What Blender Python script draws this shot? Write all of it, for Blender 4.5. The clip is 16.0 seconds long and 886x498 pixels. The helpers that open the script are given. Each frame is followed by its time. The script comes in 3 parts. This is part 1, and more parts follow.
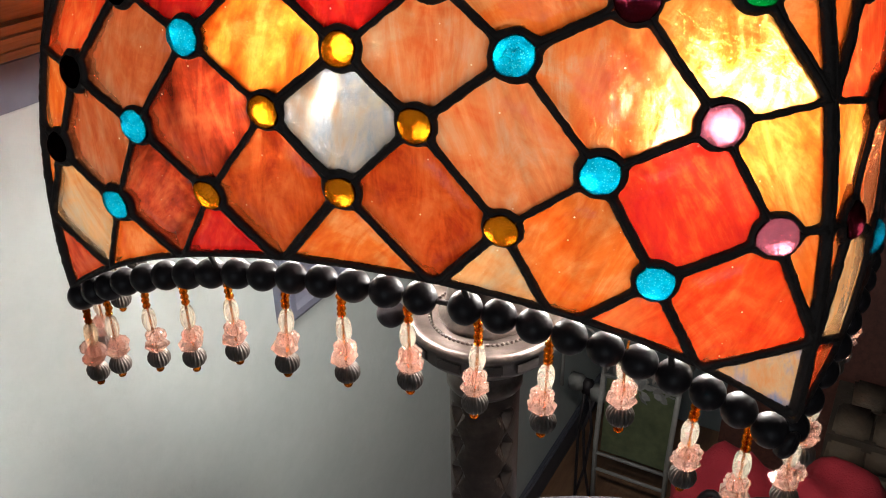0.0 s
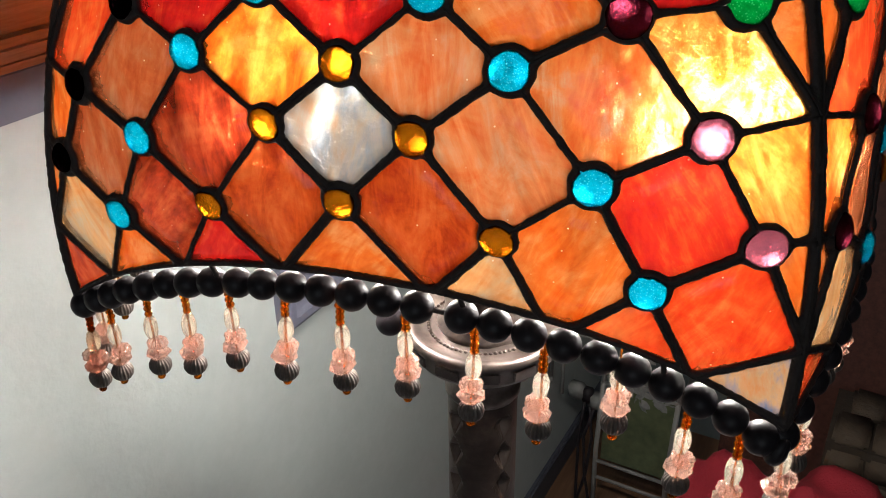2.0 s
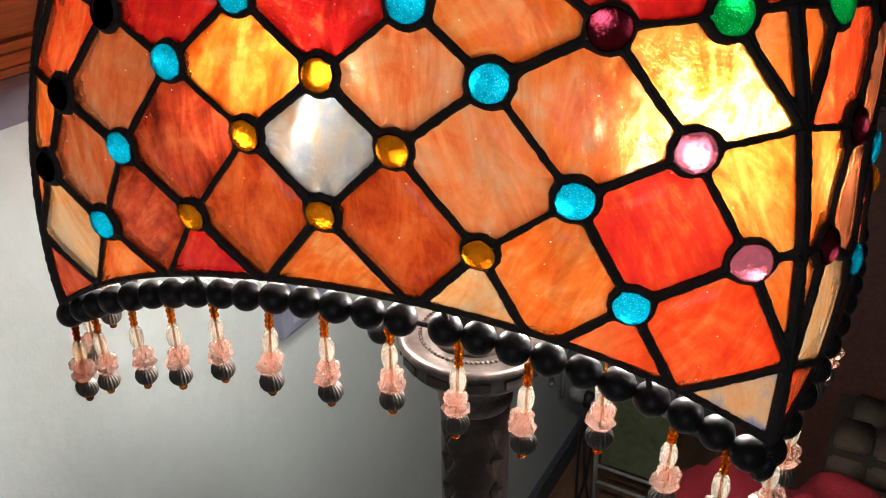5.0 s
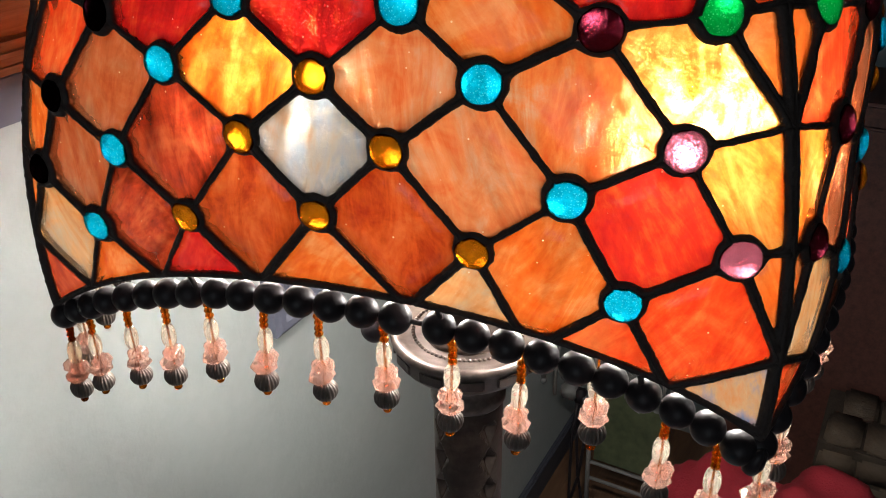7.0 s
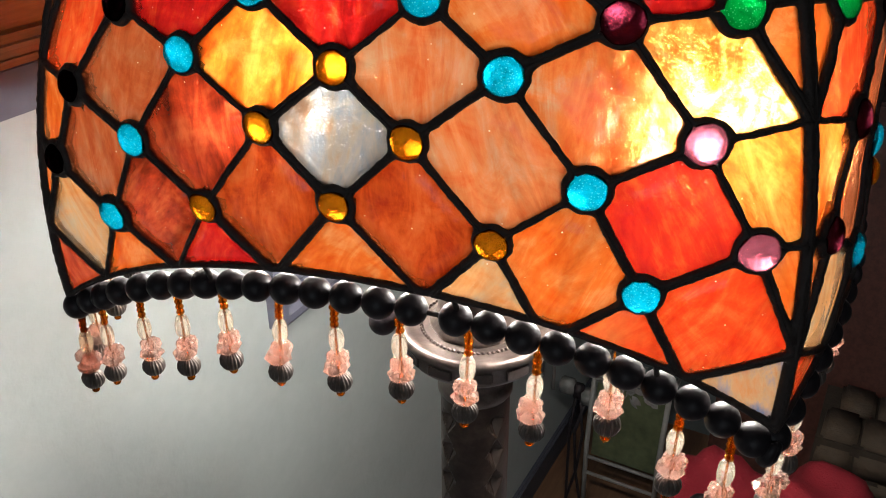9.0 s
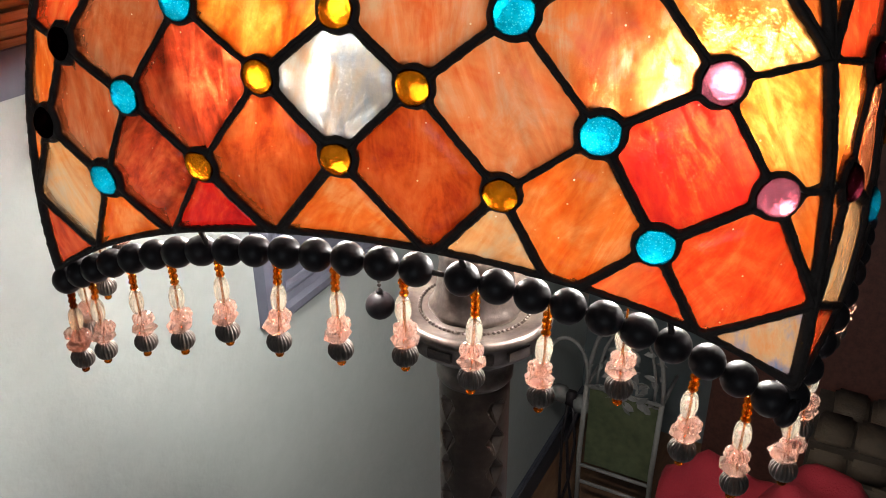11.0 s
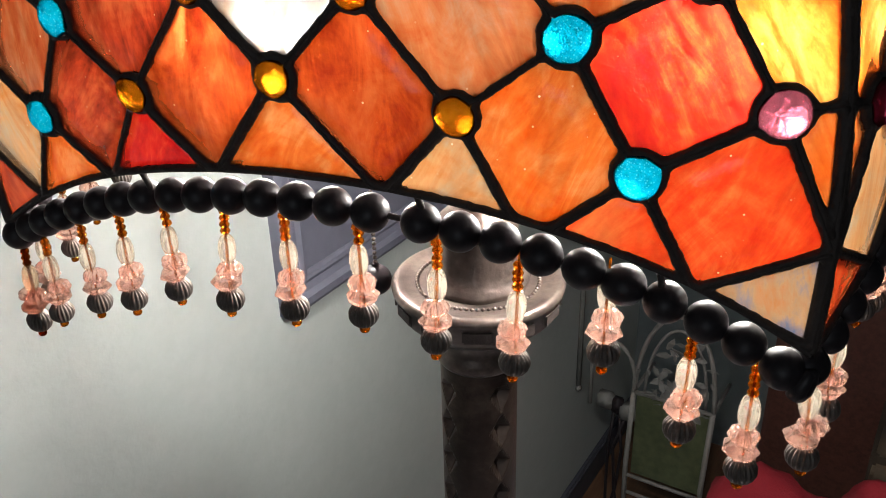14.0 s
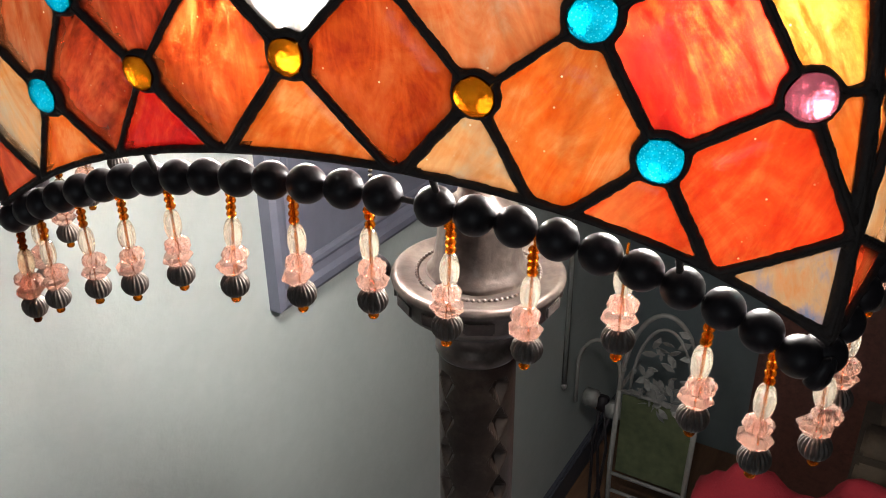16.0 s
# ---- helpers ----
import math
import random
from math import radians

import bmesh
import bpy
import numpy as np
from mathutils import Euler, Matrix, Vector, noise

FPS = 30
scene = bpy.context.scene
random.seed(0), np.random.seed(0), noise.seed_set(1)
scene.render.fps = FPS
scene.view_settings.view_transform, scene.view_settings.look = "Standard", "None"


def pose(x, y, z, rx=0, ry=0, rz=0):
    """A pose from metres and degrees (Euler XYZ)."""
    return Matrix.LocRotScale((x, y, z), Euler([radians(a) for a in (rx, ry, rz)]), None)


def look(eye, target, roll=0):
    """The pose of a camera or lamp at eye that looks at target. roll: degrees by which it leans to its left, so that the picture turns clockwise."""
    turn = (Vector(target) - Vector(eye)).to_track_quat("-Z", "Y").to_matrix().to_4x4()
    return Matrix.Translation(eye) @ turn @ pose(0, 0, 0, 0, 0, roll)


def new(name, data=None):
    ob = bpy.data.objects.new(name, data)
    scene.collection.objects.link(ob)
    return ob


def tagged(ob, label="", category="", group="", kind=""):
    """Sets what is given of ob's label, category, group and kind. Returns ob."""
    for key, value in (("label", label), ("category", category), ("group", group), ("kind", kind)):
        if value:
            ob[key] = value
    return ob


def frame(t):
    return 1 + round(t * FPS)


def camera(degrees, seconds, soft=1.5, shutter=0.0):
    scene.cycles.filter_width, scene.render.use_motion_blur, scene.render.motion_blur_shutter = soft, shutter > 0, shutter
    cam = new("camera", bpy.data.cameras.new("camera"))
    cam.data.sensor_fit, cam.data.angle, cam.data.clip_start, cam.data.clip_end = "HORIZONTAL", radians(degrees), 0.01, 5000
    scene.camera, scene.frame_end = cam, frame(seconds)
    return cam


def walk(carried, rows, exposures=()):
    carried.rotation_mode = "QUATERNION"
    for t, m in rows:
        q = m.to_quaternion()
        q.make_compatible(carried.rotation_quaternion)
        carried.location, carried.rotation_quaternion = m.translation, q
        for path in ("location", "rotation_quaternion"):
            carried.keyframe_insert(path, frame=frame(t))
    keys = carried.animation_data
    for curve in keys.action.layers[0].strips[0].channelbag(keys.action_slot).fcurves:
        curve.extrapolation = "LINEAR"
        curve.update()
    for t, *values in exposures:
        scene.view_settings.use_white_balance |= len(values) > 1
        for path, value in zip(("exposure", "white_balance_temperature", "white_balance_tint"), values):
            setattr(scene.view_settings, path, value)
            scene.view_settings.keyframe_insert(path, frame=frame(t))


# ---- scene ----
cam = camera(54.1, 16.0, 0.95)
METRES, EYE, TILT, LEAN, TURN = 0.15, 1.30, -28.91, 0.893, 0.0
ROWS = [
    (0.0, 0.0, 0.0, 0.0, 0.0, 0.0, -0.0),
    (0.5, -0.0017, -0.0075, 0.0032, 0.05, 0.03, -0.06),
    (1.0, 0.0065, -0.0111, 0.0011, 0.07, 0.1, -0.06),
    (1.5, 0.0219, -0.0375, 0.0111, 0.06, 0.36, -0.04),
    (2.0, 0.0115, -0.0406, 0.0062, 0.09, 0.5, -0.12),
    (2.5, 0.0188, -0.0288, 0.0103, 0.12, 0.44, -0.23),
    (3.0, 0.0326, -0.0229, 0.0133, 0.15, 0.37, -0.36),
    (3.5, 0.0368, -0.0469, 0.0163, 0.26, 0.48, -0.42),
    (4.0, 0.0431, -0.0368, 0.0215, 0.38, 0.54, -0.3),
    (4.5, 0.061, -0.029, 0.0316, 0.4, 0.62, -0.29),
    (5.0, 0.063, -0.0188, 0.0313, 0.37, 0.64, -0.24),
    (7.5, 0.0528, -0.04, 0.0351, -0.3, 0.35, 0.14),
    (8.0, 0.0422, -0.0361, 0.0324, -0.35, 0.2, 0.1),
    (8.5, 0.0192, -0.0417, 0.0305, -0.34, 0.16, -0.13),
    (11.0, -0.0431, 0.0287, -0.1241, -1.38, 1.35, 0.25),
    (11.5, -0.0631, 0.1144, -0.1867, -1.22, 1.88, 0.46),
    (12.0, 0.0067, 0.1665, -0.2109, -0.48, 1.84, 0.79),
    (12.5, 0.0766, 0.2128, -0.2433, 0.7, 1.77, 0.55),
    (13.0, 0.1495, 0.2427, -0.2431, 1.74, 1.88, 0.36),
    (13.5, 0.1782, 0.2823, -0.2481, 2.37, 2.02, -0.06),
    (14.0, 0.1864, 0.3195, -0.268, 2.54, 2.0, -0.67),
    (14.5, 0.1765, 0.3252, -0.2865, 2.35, 2.05, -1.2),
    (15.0, 0.1206, 0.3185, -0.2909, 1.87, 2.2, -1.34),
    (15.5, 0.1163, 0.3294, -0.2896, 1.38, 2.26, -1.21),
    (16.0, 0.1191, 0.3482, -0.3001, 1.35, 1.97, -1.22),
]
walk(cam, [(t, pose(0, 0, EYE, TILT, LEAN, TURN) @ pose(METRES * x, METRES * y, METRES * z, 90 + pitch, roll, yaw)) for t, x, y, z, yaw, pitch, roll in ROWS])

# ---- light ----
scene.view_settings.exposure = 0.05
world = bpy.data.worlds.new("world")
scene.world = world
world.use_nodes = True
wn = world.node_tree.nodes
sky = wn.new("ShaderNodeTexSky")
sky.sky_type, sky.sun_disc = "NISHITA", False
sky.sun_elevation, sky.sun_rotation = radians(35), radians(150)
world.node_tree.links.new(sky.outputs[0], wn["Background"].inputs[0])
wn["Background"].inputs[1].default_value = 0.08
BULB_POWER = 350.0
WINDOW_POWER = 11.0


# ---- materials ----
def mat(name):
    m = bpy.data.materials.new(name)
    m.use_nodes = True
    nt = m.node_tree
    nt.nodes.clear()
    return m, nt, nt.nodes.new("ShaderNodeOutputMaterial")


def node(nt, kind, **values):
    n = nt.nodes.new(kind)
    for k, v in values.items():
        k = k.replace("_", " ")
        n.inputs[k].default_value = v
    return n


def ramp(nt, source, stops):
    r = nt.nodes.new("ShaderNodeValToRGB")
    while len(r.color_ramp.elements) < len(stops):
        r.color_ramp.elements.new(0.5)
    for e, (p, c) in zip(r.color_ramp.elements, stops):
        e.position, e.color = p, (*c, 1)
    nt.links.new(source, r.inputs[0])
    return r.outputs[0]


def coords(nt, scale=(1, 1, 1), turn=(0, 0, 0), shuffle=True):
    """Object coordinates, shifted by chance from object to object."""
    tc, mp = nt.nodes.new("ShaderNodeTexCoord"), nt.nodes.new("ShaderNodeMapping")
    mp.inputs["Scale"].default_value = scale
    mp.inputs["Rotation"].default_value = [radians(a) for a in turn]
    nt.links.new(tc.outputs["Object"], mp.inputs["Vector"])
    if shuffle:
        info = nt.nodes.new("ShaderNodeObjectInfo")
        mul = nt.nodes.new("ShaderNodeMath")
        mul.operation = "MULTIPLY"
        mul.inputs[1].default_value = 37.0
        nt.links.new(info.outputs["Random"], mul.inputs[0])
        nt.links.new(mul.outputs[0], mp.inputs["Location"])
    return mp.outputs[0]


def noise_tex(nt, vec, scale, detail=4.0, rough=0.55, distort=0.0):
    n = node(nt, "ShaderNodeTexNoise", Scale=scale, Detail=detail, Roughness=rough, Distortion=distort)
    nt.links.new(vec, n.inputs["Vector"])
    return n.outputs["Fac"]


def bump(nt, height, strength, distance):
    b = node(nt, "ShaderNodeBump", Strength=strength, Distance=distance)
    nt.links.new(height, b.inputs["Height"])
    return b.outputs[0]


def surface(name, stops, scale=20.0, rough=(0.4, 0.7), metal=0.0, stretch=(1, 1, 1), relief=0.3, depth=0.001, fine=6.0, coat=0.0, spec=0.5):
    """A plain opaque surface: two scales of mottling, varied gloss, fine relief."""
    m, nt, out = mat(name)
    vec = coords(nt, stretch)
    broad, grain = noise_tex(nt, vec, scale, 5), noise_tex(nt, vec, scale * fine, 6)
    mix = nt.nodes.new("ShaderNodeMix")
    mix.inputs[0].default_value = 0.4
    nt.links.new(broad, mix.inputs[2])
    nt.links.new(grain, mix.inputs[3])
    col = ramp(nt, mix.outputs[0], stops)
    p = node(nt, "ShaderNodeBsdfPrincipled", Metallic=metal)
    p.inputs["Coat Weight"].default_value = coat
    p.inputs["Specular IOR Level"].default_value = spec
    nt.links.new(col, p.inputs["Base Color"])
    rr = node(nt, "ShaderNodeMapRange")
    rr.inputs[3].default_value, rr.inputs[4].default_value = rough
    nt.links.new(grain, rr.inputs[0])
    nt.links.new(rr.outputs[0], p.inputs["Roughness"])
    nt.links.new(bump(nt, grain, relief, depth), p.inputs["Normal"])
    nt.links.new(p.outputs[0], out.inputs[0])
    return m


def mixed(nt, kind, fac, a, b):
    m = nt.nodes.new("ShaderNodeMix")
    m.data_type, m.blend_type = "RGBA", kind
    for slot, v in ((0, fac), (6, a), (7, b)):
        if isinstance(v, (int, float)):
            m.inputs[slot].default_value = v
        elif isinstance(v, tuple):
            m.inputs[slot].default_value = (*v, 1)
        else:
            nt.links.new(v, m.inputs[slot])
    return m.outputs[2]


def streaked_glass(name, stops, haze=0.30, see=0.04, milk=0.165, smoke=0.55):
    """Opalescent sheet glass: milky streaks that run another way in each pane, smoky veils, small seeds and ripples."""
    m, nt, out = mat(name)
    tc, mp, info = (nt.nodes.new(k) for k in ("ShaderNodeTexCoord", "ShaderNodeMapping", "ShaderNodeObjectInfo"))
    far, turn = nt.nodes.new("ShaderNodeMath"), node(nt, "ShaderNodeMapRange")
    far.operation = "MULTIPLY"
    far.inputs[1].default_value = 37.0
    turn.inputs[3].default_value, turn.inputs[4].default_value = -0.75, 0.75
    axis = nt.nodes.new("ShaderNodeCombineXYZ")
    nt.links.new(info.outputs["Random"], far.inputs[0])
    nt.links.new(info.outputs["Random"], turn.inputs[0])
    nt.links.new(turn.outputs[0], axis.inputs[1])
    nt.links.new(tc.outputs["Object"], mp.inputs["Vector"])
    nt.links.new(axis.outputs[0], mp.inputs["Rotation"])
    nt.links.new(far.outputs[0], mp.inputs["Location"])
    sq = nt.nodes.new("ShaderNodeMapping")
    sq.inputs["Scale"].default_value = (1, 1, 0.27)
    nt.links.new(mp.outputs[0], sq.inputs["Vector"])
    vec, round_vec = sq.outputs[0], mp.outputs[0]
    broad = noise_tex(nt, round_vec, 32, 5, 0.6, 1.6)
    streak = noise_tex(nt, vec, 75, 6, 0.62, 2.2)
    fine = noise_tex(nt, vec, 420, 4, 0.6, 0.3)
    mix = nt.nodes.new("ShaderNodeMix")
    mix.inputs[0].default_value = 0.42
    nt.links.new(broad, mix.inputs[2])
    nt.links.new(streak, mix.inputs[3])
    mix2 = nt.nodes.new("ShaderNodeMix")
    mix2.inputs[0].default_value = 0.15
    nt.links.new(mix.outputs[0], mix2.inputs[2])
    nt.links.new(fine, mix2.inputs[3])
    col = ramp(nt, mix2.outputs[0], [(0.40 + (p - 0.5) * 0.62 + 0.1, c) for p, c in stops])
    veil = ramp(nt, noise_tex(nt, vec, 34, 4, 0.55, 1.5), [(0.50, (0, 0, 0)), (0.72, (smoke, smoke, smoke))])
    col = mixed(nt, "MULTIPLY", veil, col, (0.30, 0.26, 0.30))
    vor = node(nt, "ShaderNodeTexVoronoi", Scale=210.0)
    nt.links.new(round_vec, vor.inputs["Vector"])
    seeds = ramp(nt, vor.outputs["Distance"], [(0.045, (1, 1, 1)), (0.09, (0, 0, 0))])
    some = ramp(nt, noise_tex(nt, round_vec, 60, 2), [(0.5, (0, 0, 0)), (0.62, (0.9, 0.9, 0.9))])
    col = mixed(nt, "MIX", mixed(nt, "MULTIPLY", 1.0, seeds, some), col, (1.0, 0.82, 0.55))
    rip = node(nt, "ShaderNodeTexNoise", Scale=340.0, Detail=5.0, Roughness=0.65, Distortion=1.0)
    nt.links.new(round_vec, rip.inputs["Vector"])
    nrm = bump(nt, rip.outputs["Fac"], 0.9, 0.0018)
    soft = bump(nt, rip.outputs["Fac"], 0.25, 0.001)
    tl = nt.nodes.new("ShaderNodeBsdfTranslucent")
    df = nt.nodes.new("ShaderNodeBsdfDiffuse")
    rf = node(nt, "ShaderNodeBsdfRefraction", Roughness=haze, IOR=1.16)
    gl = node(nt, "ShaderNodeBsdfGlossy", Roughness=0.10)
    nt.links.new(mixed(nt, "MULTIPLY", 1.0, col, (milk, milk, milk)), tl.inputs["Color"])
    for b in (df, rf):
        nt.links.new(col, b.inputs["Color"])
    nt.links.new(nrm, rf.inputs["Normal"])
    nt.links.new(soft, gl.inputs["Normal"])
    a = nt.nodes.new("ShaderNodeMixShader")
    clear = ramp(nt, streak, [(0.42, (see * 0.35,) * 3), (0.62, (see * 1.8,) * 3)])
    nt.links.new(clear, a.inputs[0])
    nt.links.new(tl.outputs[0], a.inputs[1])
    nt.links.new(rf.outputs[0], a.inputs[2])
    b = node(nt, "ShaderNodeMixShader", Fac=0.22)
    nt.links.new(a.outputs[0], b.inputs[1])
    nt.links.new(df.outputs[0], b.inputs[2])
    fr = node(nt, "ShaderNodeFresnel", IOR=1.5)
    c = nt.nodes.new("ShaderNodeMixShader")
    nt.links.new(fr.outputs[0], c.inputs[0])
    nt.links.new(b.outputs[0], c.inputs[1])
    nt.links.new(gl.outputs[0], c.inputs[2])
    nt.links.new(c.outputs[0], out.inputs[0])
    return m


def cast_glass(name, colour, milk=0.15, rough=0.04, clear=0.1, glitter=0.0, dense=0.3, ripple=0.5):
    """Clear coloured cast glass with seeds and ripples, for jewels and beads."""
    m, nt, out = mat(name)
    vec = coords(nt)
    n = noise_tex(nt, vec, 420, 4, 0.6)
    col = ramp(nt, n, [(0.35, tuple(c * (1 - dense) for c in colour)), (0.65, colour)])
    if glitter:
        vor = node(nt, "ShaderNodeTexVoronoi", Scale=1100.0)
        nt.links.new(vec, vor.inputs["Vector"])
        spark = ramp(nt, vor.outputs["Distance"], [(0.18, (glitter,) * 3), (0.34, (0, 0, 0))])
        col = mixed(nt, "MIX", spark, col, tuple(min(1, c * 0.4 + 0.6) for c in colour))
    nrm = bump(nt, noise_tex(nt, vec, 700, 3), ripple, 0.0015)
    tl = nt.nodes.new("ShaderNodeBsdfTranslucent")
    gs = node(nt, "ShaderNodeBsdfGlass", Roughness=rough, IOR=1.45)
    tr = nt.nodes.new("ShaderNodeBsdfTransparent")
    for b in (tl, gs, tr):
        nt.links.new(col, b.inputs["Color"])
    nt.links.new(nrm, gs.inputs["Normal"])
    a = node(nt, "ShaderNodeMixShader", Fac=milk)
    nt.links.new(gs.outputs[0], a.inputs[1])
    nt.links.new(tl.outputs[0], a.inputs[2])
    b = node(nt, "ShaderNodeMixShader", Fac=clear)
    nt.links.new(a.outputs[0], b.inputs[1])
    nt.links.new(tr.outputs[0], b.inputs[2])
    nt.links.new(b.outputs[0], out.inputs[0])
    return m


def emitter(name, colour, strength):
    m, nt, out = mat(name)
    e = node(nt, "ShaderNodeEmission", Color=(*colour, 1), Strength=strength)
    nt.links.new(e.outputs[0], out.inputs[0])
    return m


ORANGE = streaked_glass("glass_orange", [(0.3, (0.72, 0.09, 0.006)), (0.5, (0.8, 0.17, 0.025)), (0.68, (0.84, 0.30, 0.09))])
DEEP = streaked_glass("glass_deep_orange", [(0.3, (0.34, 0.025, 0.006)), (0.5, (0.56, 0.075, 0.012)), (0.7, (0.66, 0.14, 0.035))])
PEACH = streaked_glass("glass_peach", [(0.3, (0.76, 0.13, 0.025)), (0.5, (0.8, 0.25, 0.08)), (0.7, (0.7, 0.4, 0.22))])
RED = streaked_glass("glass_red", [(0.3, (0.42, 0.006, 0.008)), (0.5, (0.62, 0.014, 0.01)), (0.72, (0.78, 0.08, 0.02))])
CREAM = streaked_glass("glass_cream", [(0.3, (0.8, 0.29, 0.075)), (0.5, (0.8, 0.41, 0.17)), (0.7, (0.62, 0.47, 0.31))])
OPAL = streaked_glass("glass_opal", [(0.32, (0.56, 0.32, 0.18)), (0.48, (0.5, 0.42, 0.34)), (0.64, (0.3, 0.32, 0.35))], see=0.03, milk=0.13)
AMBER = streaked_glass("glass_amber", [(0.3, (0.8, 0.16, 0.012)), (0.5, (0.86, 0.3, 0.05)), (0.7, (0.9, 0.52, 0.14))], see=0.085)

_m, _nt, _out = mat("glass_inner_face")
_t = _nt.nodes.new("ShaderNodeBsdfTransparent")
_t.inputs[0].default_value = (0.97, 0.97, 0.97, 1)
_nt.links.new(_t.outputs[0], _out.inputs[0])
INNER = _m

CYAN_JEWEL = cast_glass("jewel_turquoise", (0.02, 0.50, 0.62), 0.26, 0.06, 0.0, 0.5)
GOLD_JEWEL = cast_glass("jewel_amber", (0.72, 0.39, 0.055), 0.06, 0.03, 0.08, 0.25)
PINK_JEWEL = cast_glass("jewel_pink", (0.60, 0.29, 0.35), 0.12, 0.05, 0.02)
# plum glass again, with its lack of light put into a near-black colour
UNLIT_PLUM_JEWEL = cast_glass("jewel_black", (0.03, 0.012, 0.018), 0.03, 0.05, 0.0)
PLUM_JEWEL = cast_glass("jewel_plum", (0.16, 0.05, 0.075), 0.05, 0.05, 0.0)
GREEN_JEWEL = cast_glass("jewel_green", (0.01, 0.3, 0.11), 0.4, 0.1, 0.0, 0.3)
CLEAR_BEAD = cast_glass("bead_clear", (1.0, 0.94, 0.85), 0.10, 0.03, 0.2, dense=0.04, ripple=0.1)
PINK_BEAD = cast_glass("bead_pink", (1.0, 0.82, 0.75), 0.15, 0.01, 0.08, dense=0.06, ripple=0.06)
SEED_BEAD = cast_glass("bead_seed", (0.80, 0.40, 0.08), 0.08, 0.03, 0.12, ripple=0.1)
LEAD = surface("blackened_solder", [(0.3, (0.022, 0.017, 0.016)), (0.7, (0.05, 0.039, 0.035))], 90, (0.5, 0.75), relief=0.6, depth=0.0008, spec=0.3)
BLACK_BEAD = surface("black_bead", [(0.3, (0.012, 0.010, 0.012)), (0.7, (0.026, 0.021, 0.024))], 80, (0.36, 0.5), relief=0.25, depth=0.0003, spec=0.2)
BRONZE_BEAD = surface("bronze_bead", [(0.3, (0.06, 0.05, 0.044)), (0.7, (0.14, 0.115, 0.10))], 200, (0.42, 0.58), 0.5, relief=0.2, depth=0.0003)
BRONZE = surface("aged_bronze", [(0.25, (0.032, 0.024, 0.021)), (0.5, (0.09, 0.07, 0.062)), (0.75, (0.21, 0.172, 0.14))], 30, (0.28, 0.5), 0.7, relief=0.4, depth=0.0008)
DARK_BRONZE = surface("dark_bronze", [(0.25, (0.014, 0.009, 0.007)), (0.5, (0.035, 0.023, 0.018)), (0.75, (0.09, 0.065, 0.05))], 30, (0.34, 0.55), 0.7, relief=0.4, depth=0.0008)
# the far wall's colour: darker and bluer than the long wall's
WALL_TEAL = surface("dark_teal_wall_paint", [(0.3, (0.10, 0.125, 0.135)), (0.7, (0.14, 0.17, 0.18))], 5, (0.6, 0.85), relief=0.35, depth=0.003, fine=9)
WALL_PAINT = surface("grey_green_wall_paint", [(0.3, (0.375, 0.415, 0.405)), (0.7, (0.445, 0.485, 0.475))], 5, (0.6, 0.85), relief=0.3, depth=0.003, fine=14)
WOOD = surface("orange_wood", [(0.3, (0.22, 0.09, 0.035)), (0.6, (0.42, 0.2, 0.09))], 8, (0.4, 0.6), stretch=(1, 12, 12))
DARK_WOOD = surface("dark_wood", [(0.3, (0.045, 0.019, 0.016)), (0.6, (0.11, 0.045, 0.034))], 8, (0.4, 0.6), stretch=(1, 12, 12))
FLOOR_WOOD = surface("brown_floor", [(0.3, (0.1, 0.05, 0.03)), (0.7, (0.2, 0.11, 0.06))], 4, (0.4, 0.6), stretch=(1, 8, 1))
FRAME_PAINT = surface("slate_blue_paint", [(0.3, (0.10, 0.105, 0.145)), (0.7, (0.15, 0.155, 0.20))], 10, (0.5, 0.7))
RED_CLOTH = surface("red_cloth", [(0.3, (0.30, 0.014, 0.026)), (0.7, (0.46, 0.026, 0.042))], 12, (0.8, 0.95), relief=0.6, depth=0.003, fine=25)
TABLE_PAINT = surface("pale_lilac_paint", [(0.3, (0.2, 0.195, 0.22)), (0.7, (0.28, 0.272, 0.3))], 12, (0.35, 0.5))
STONE = surface("tan_stone", [(0.3, (0.05, 0.036, 0.026)), (0.7, (0.11, 0.078, 0.052))], 10, (0.7, 0.9), relief=0.8, depth=0.004)
MORTAR = surface("brown_mortar", [(0.3, (0.03, 0.022, 0.016)), (0.7, (0.06, 0.044, 0.032))], 30, (0.8, 0.95), relief=0.6, depth=0.002)
GREEN = surface("mottled_green", [(0.3, (0.03, 0.04, 0.02)), (0.7, (0.12, 0.14, 0.07))], 12, (0.6, 0.8))
# white paint and plastic, darkened: the far corner's dimness is put into the colour
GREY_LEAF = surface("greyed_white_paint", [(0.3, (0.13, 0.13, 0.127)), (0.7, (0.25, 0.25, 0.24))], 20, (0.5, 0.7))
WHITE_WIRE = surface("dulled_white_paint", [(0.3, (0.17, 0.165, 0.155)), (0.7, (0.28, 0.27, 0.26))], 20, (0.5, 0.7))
BULB_GLOW = emitter("bulb_glow", (1.0, 0.95, 0.885), BULB_POWER)


# ---- builders ----
def mesh(name, verts, faces, materials, slots=None, smooth=True):
    me = bpy.data.meshes.new(name)
    me.from_pydata([tuple(v) for v in verts], [], faces)
    for m in materials if isinstance(materials, (list, tuple)) else [materials]:
        me.materials.append(m)
    if slots:
        me.polygons.foreach_set("material_index", slots)
    me.polygons.foreach_set("use_smooth", [smooth] * len(me.polygons))
    me.update()
    return me


def thing(name, at=(0, 0, 0), **tags):
    ob = new(name)
    ob.empty_display_size = 0.05
    ob.location = at
    return tagged(ob, **tags)


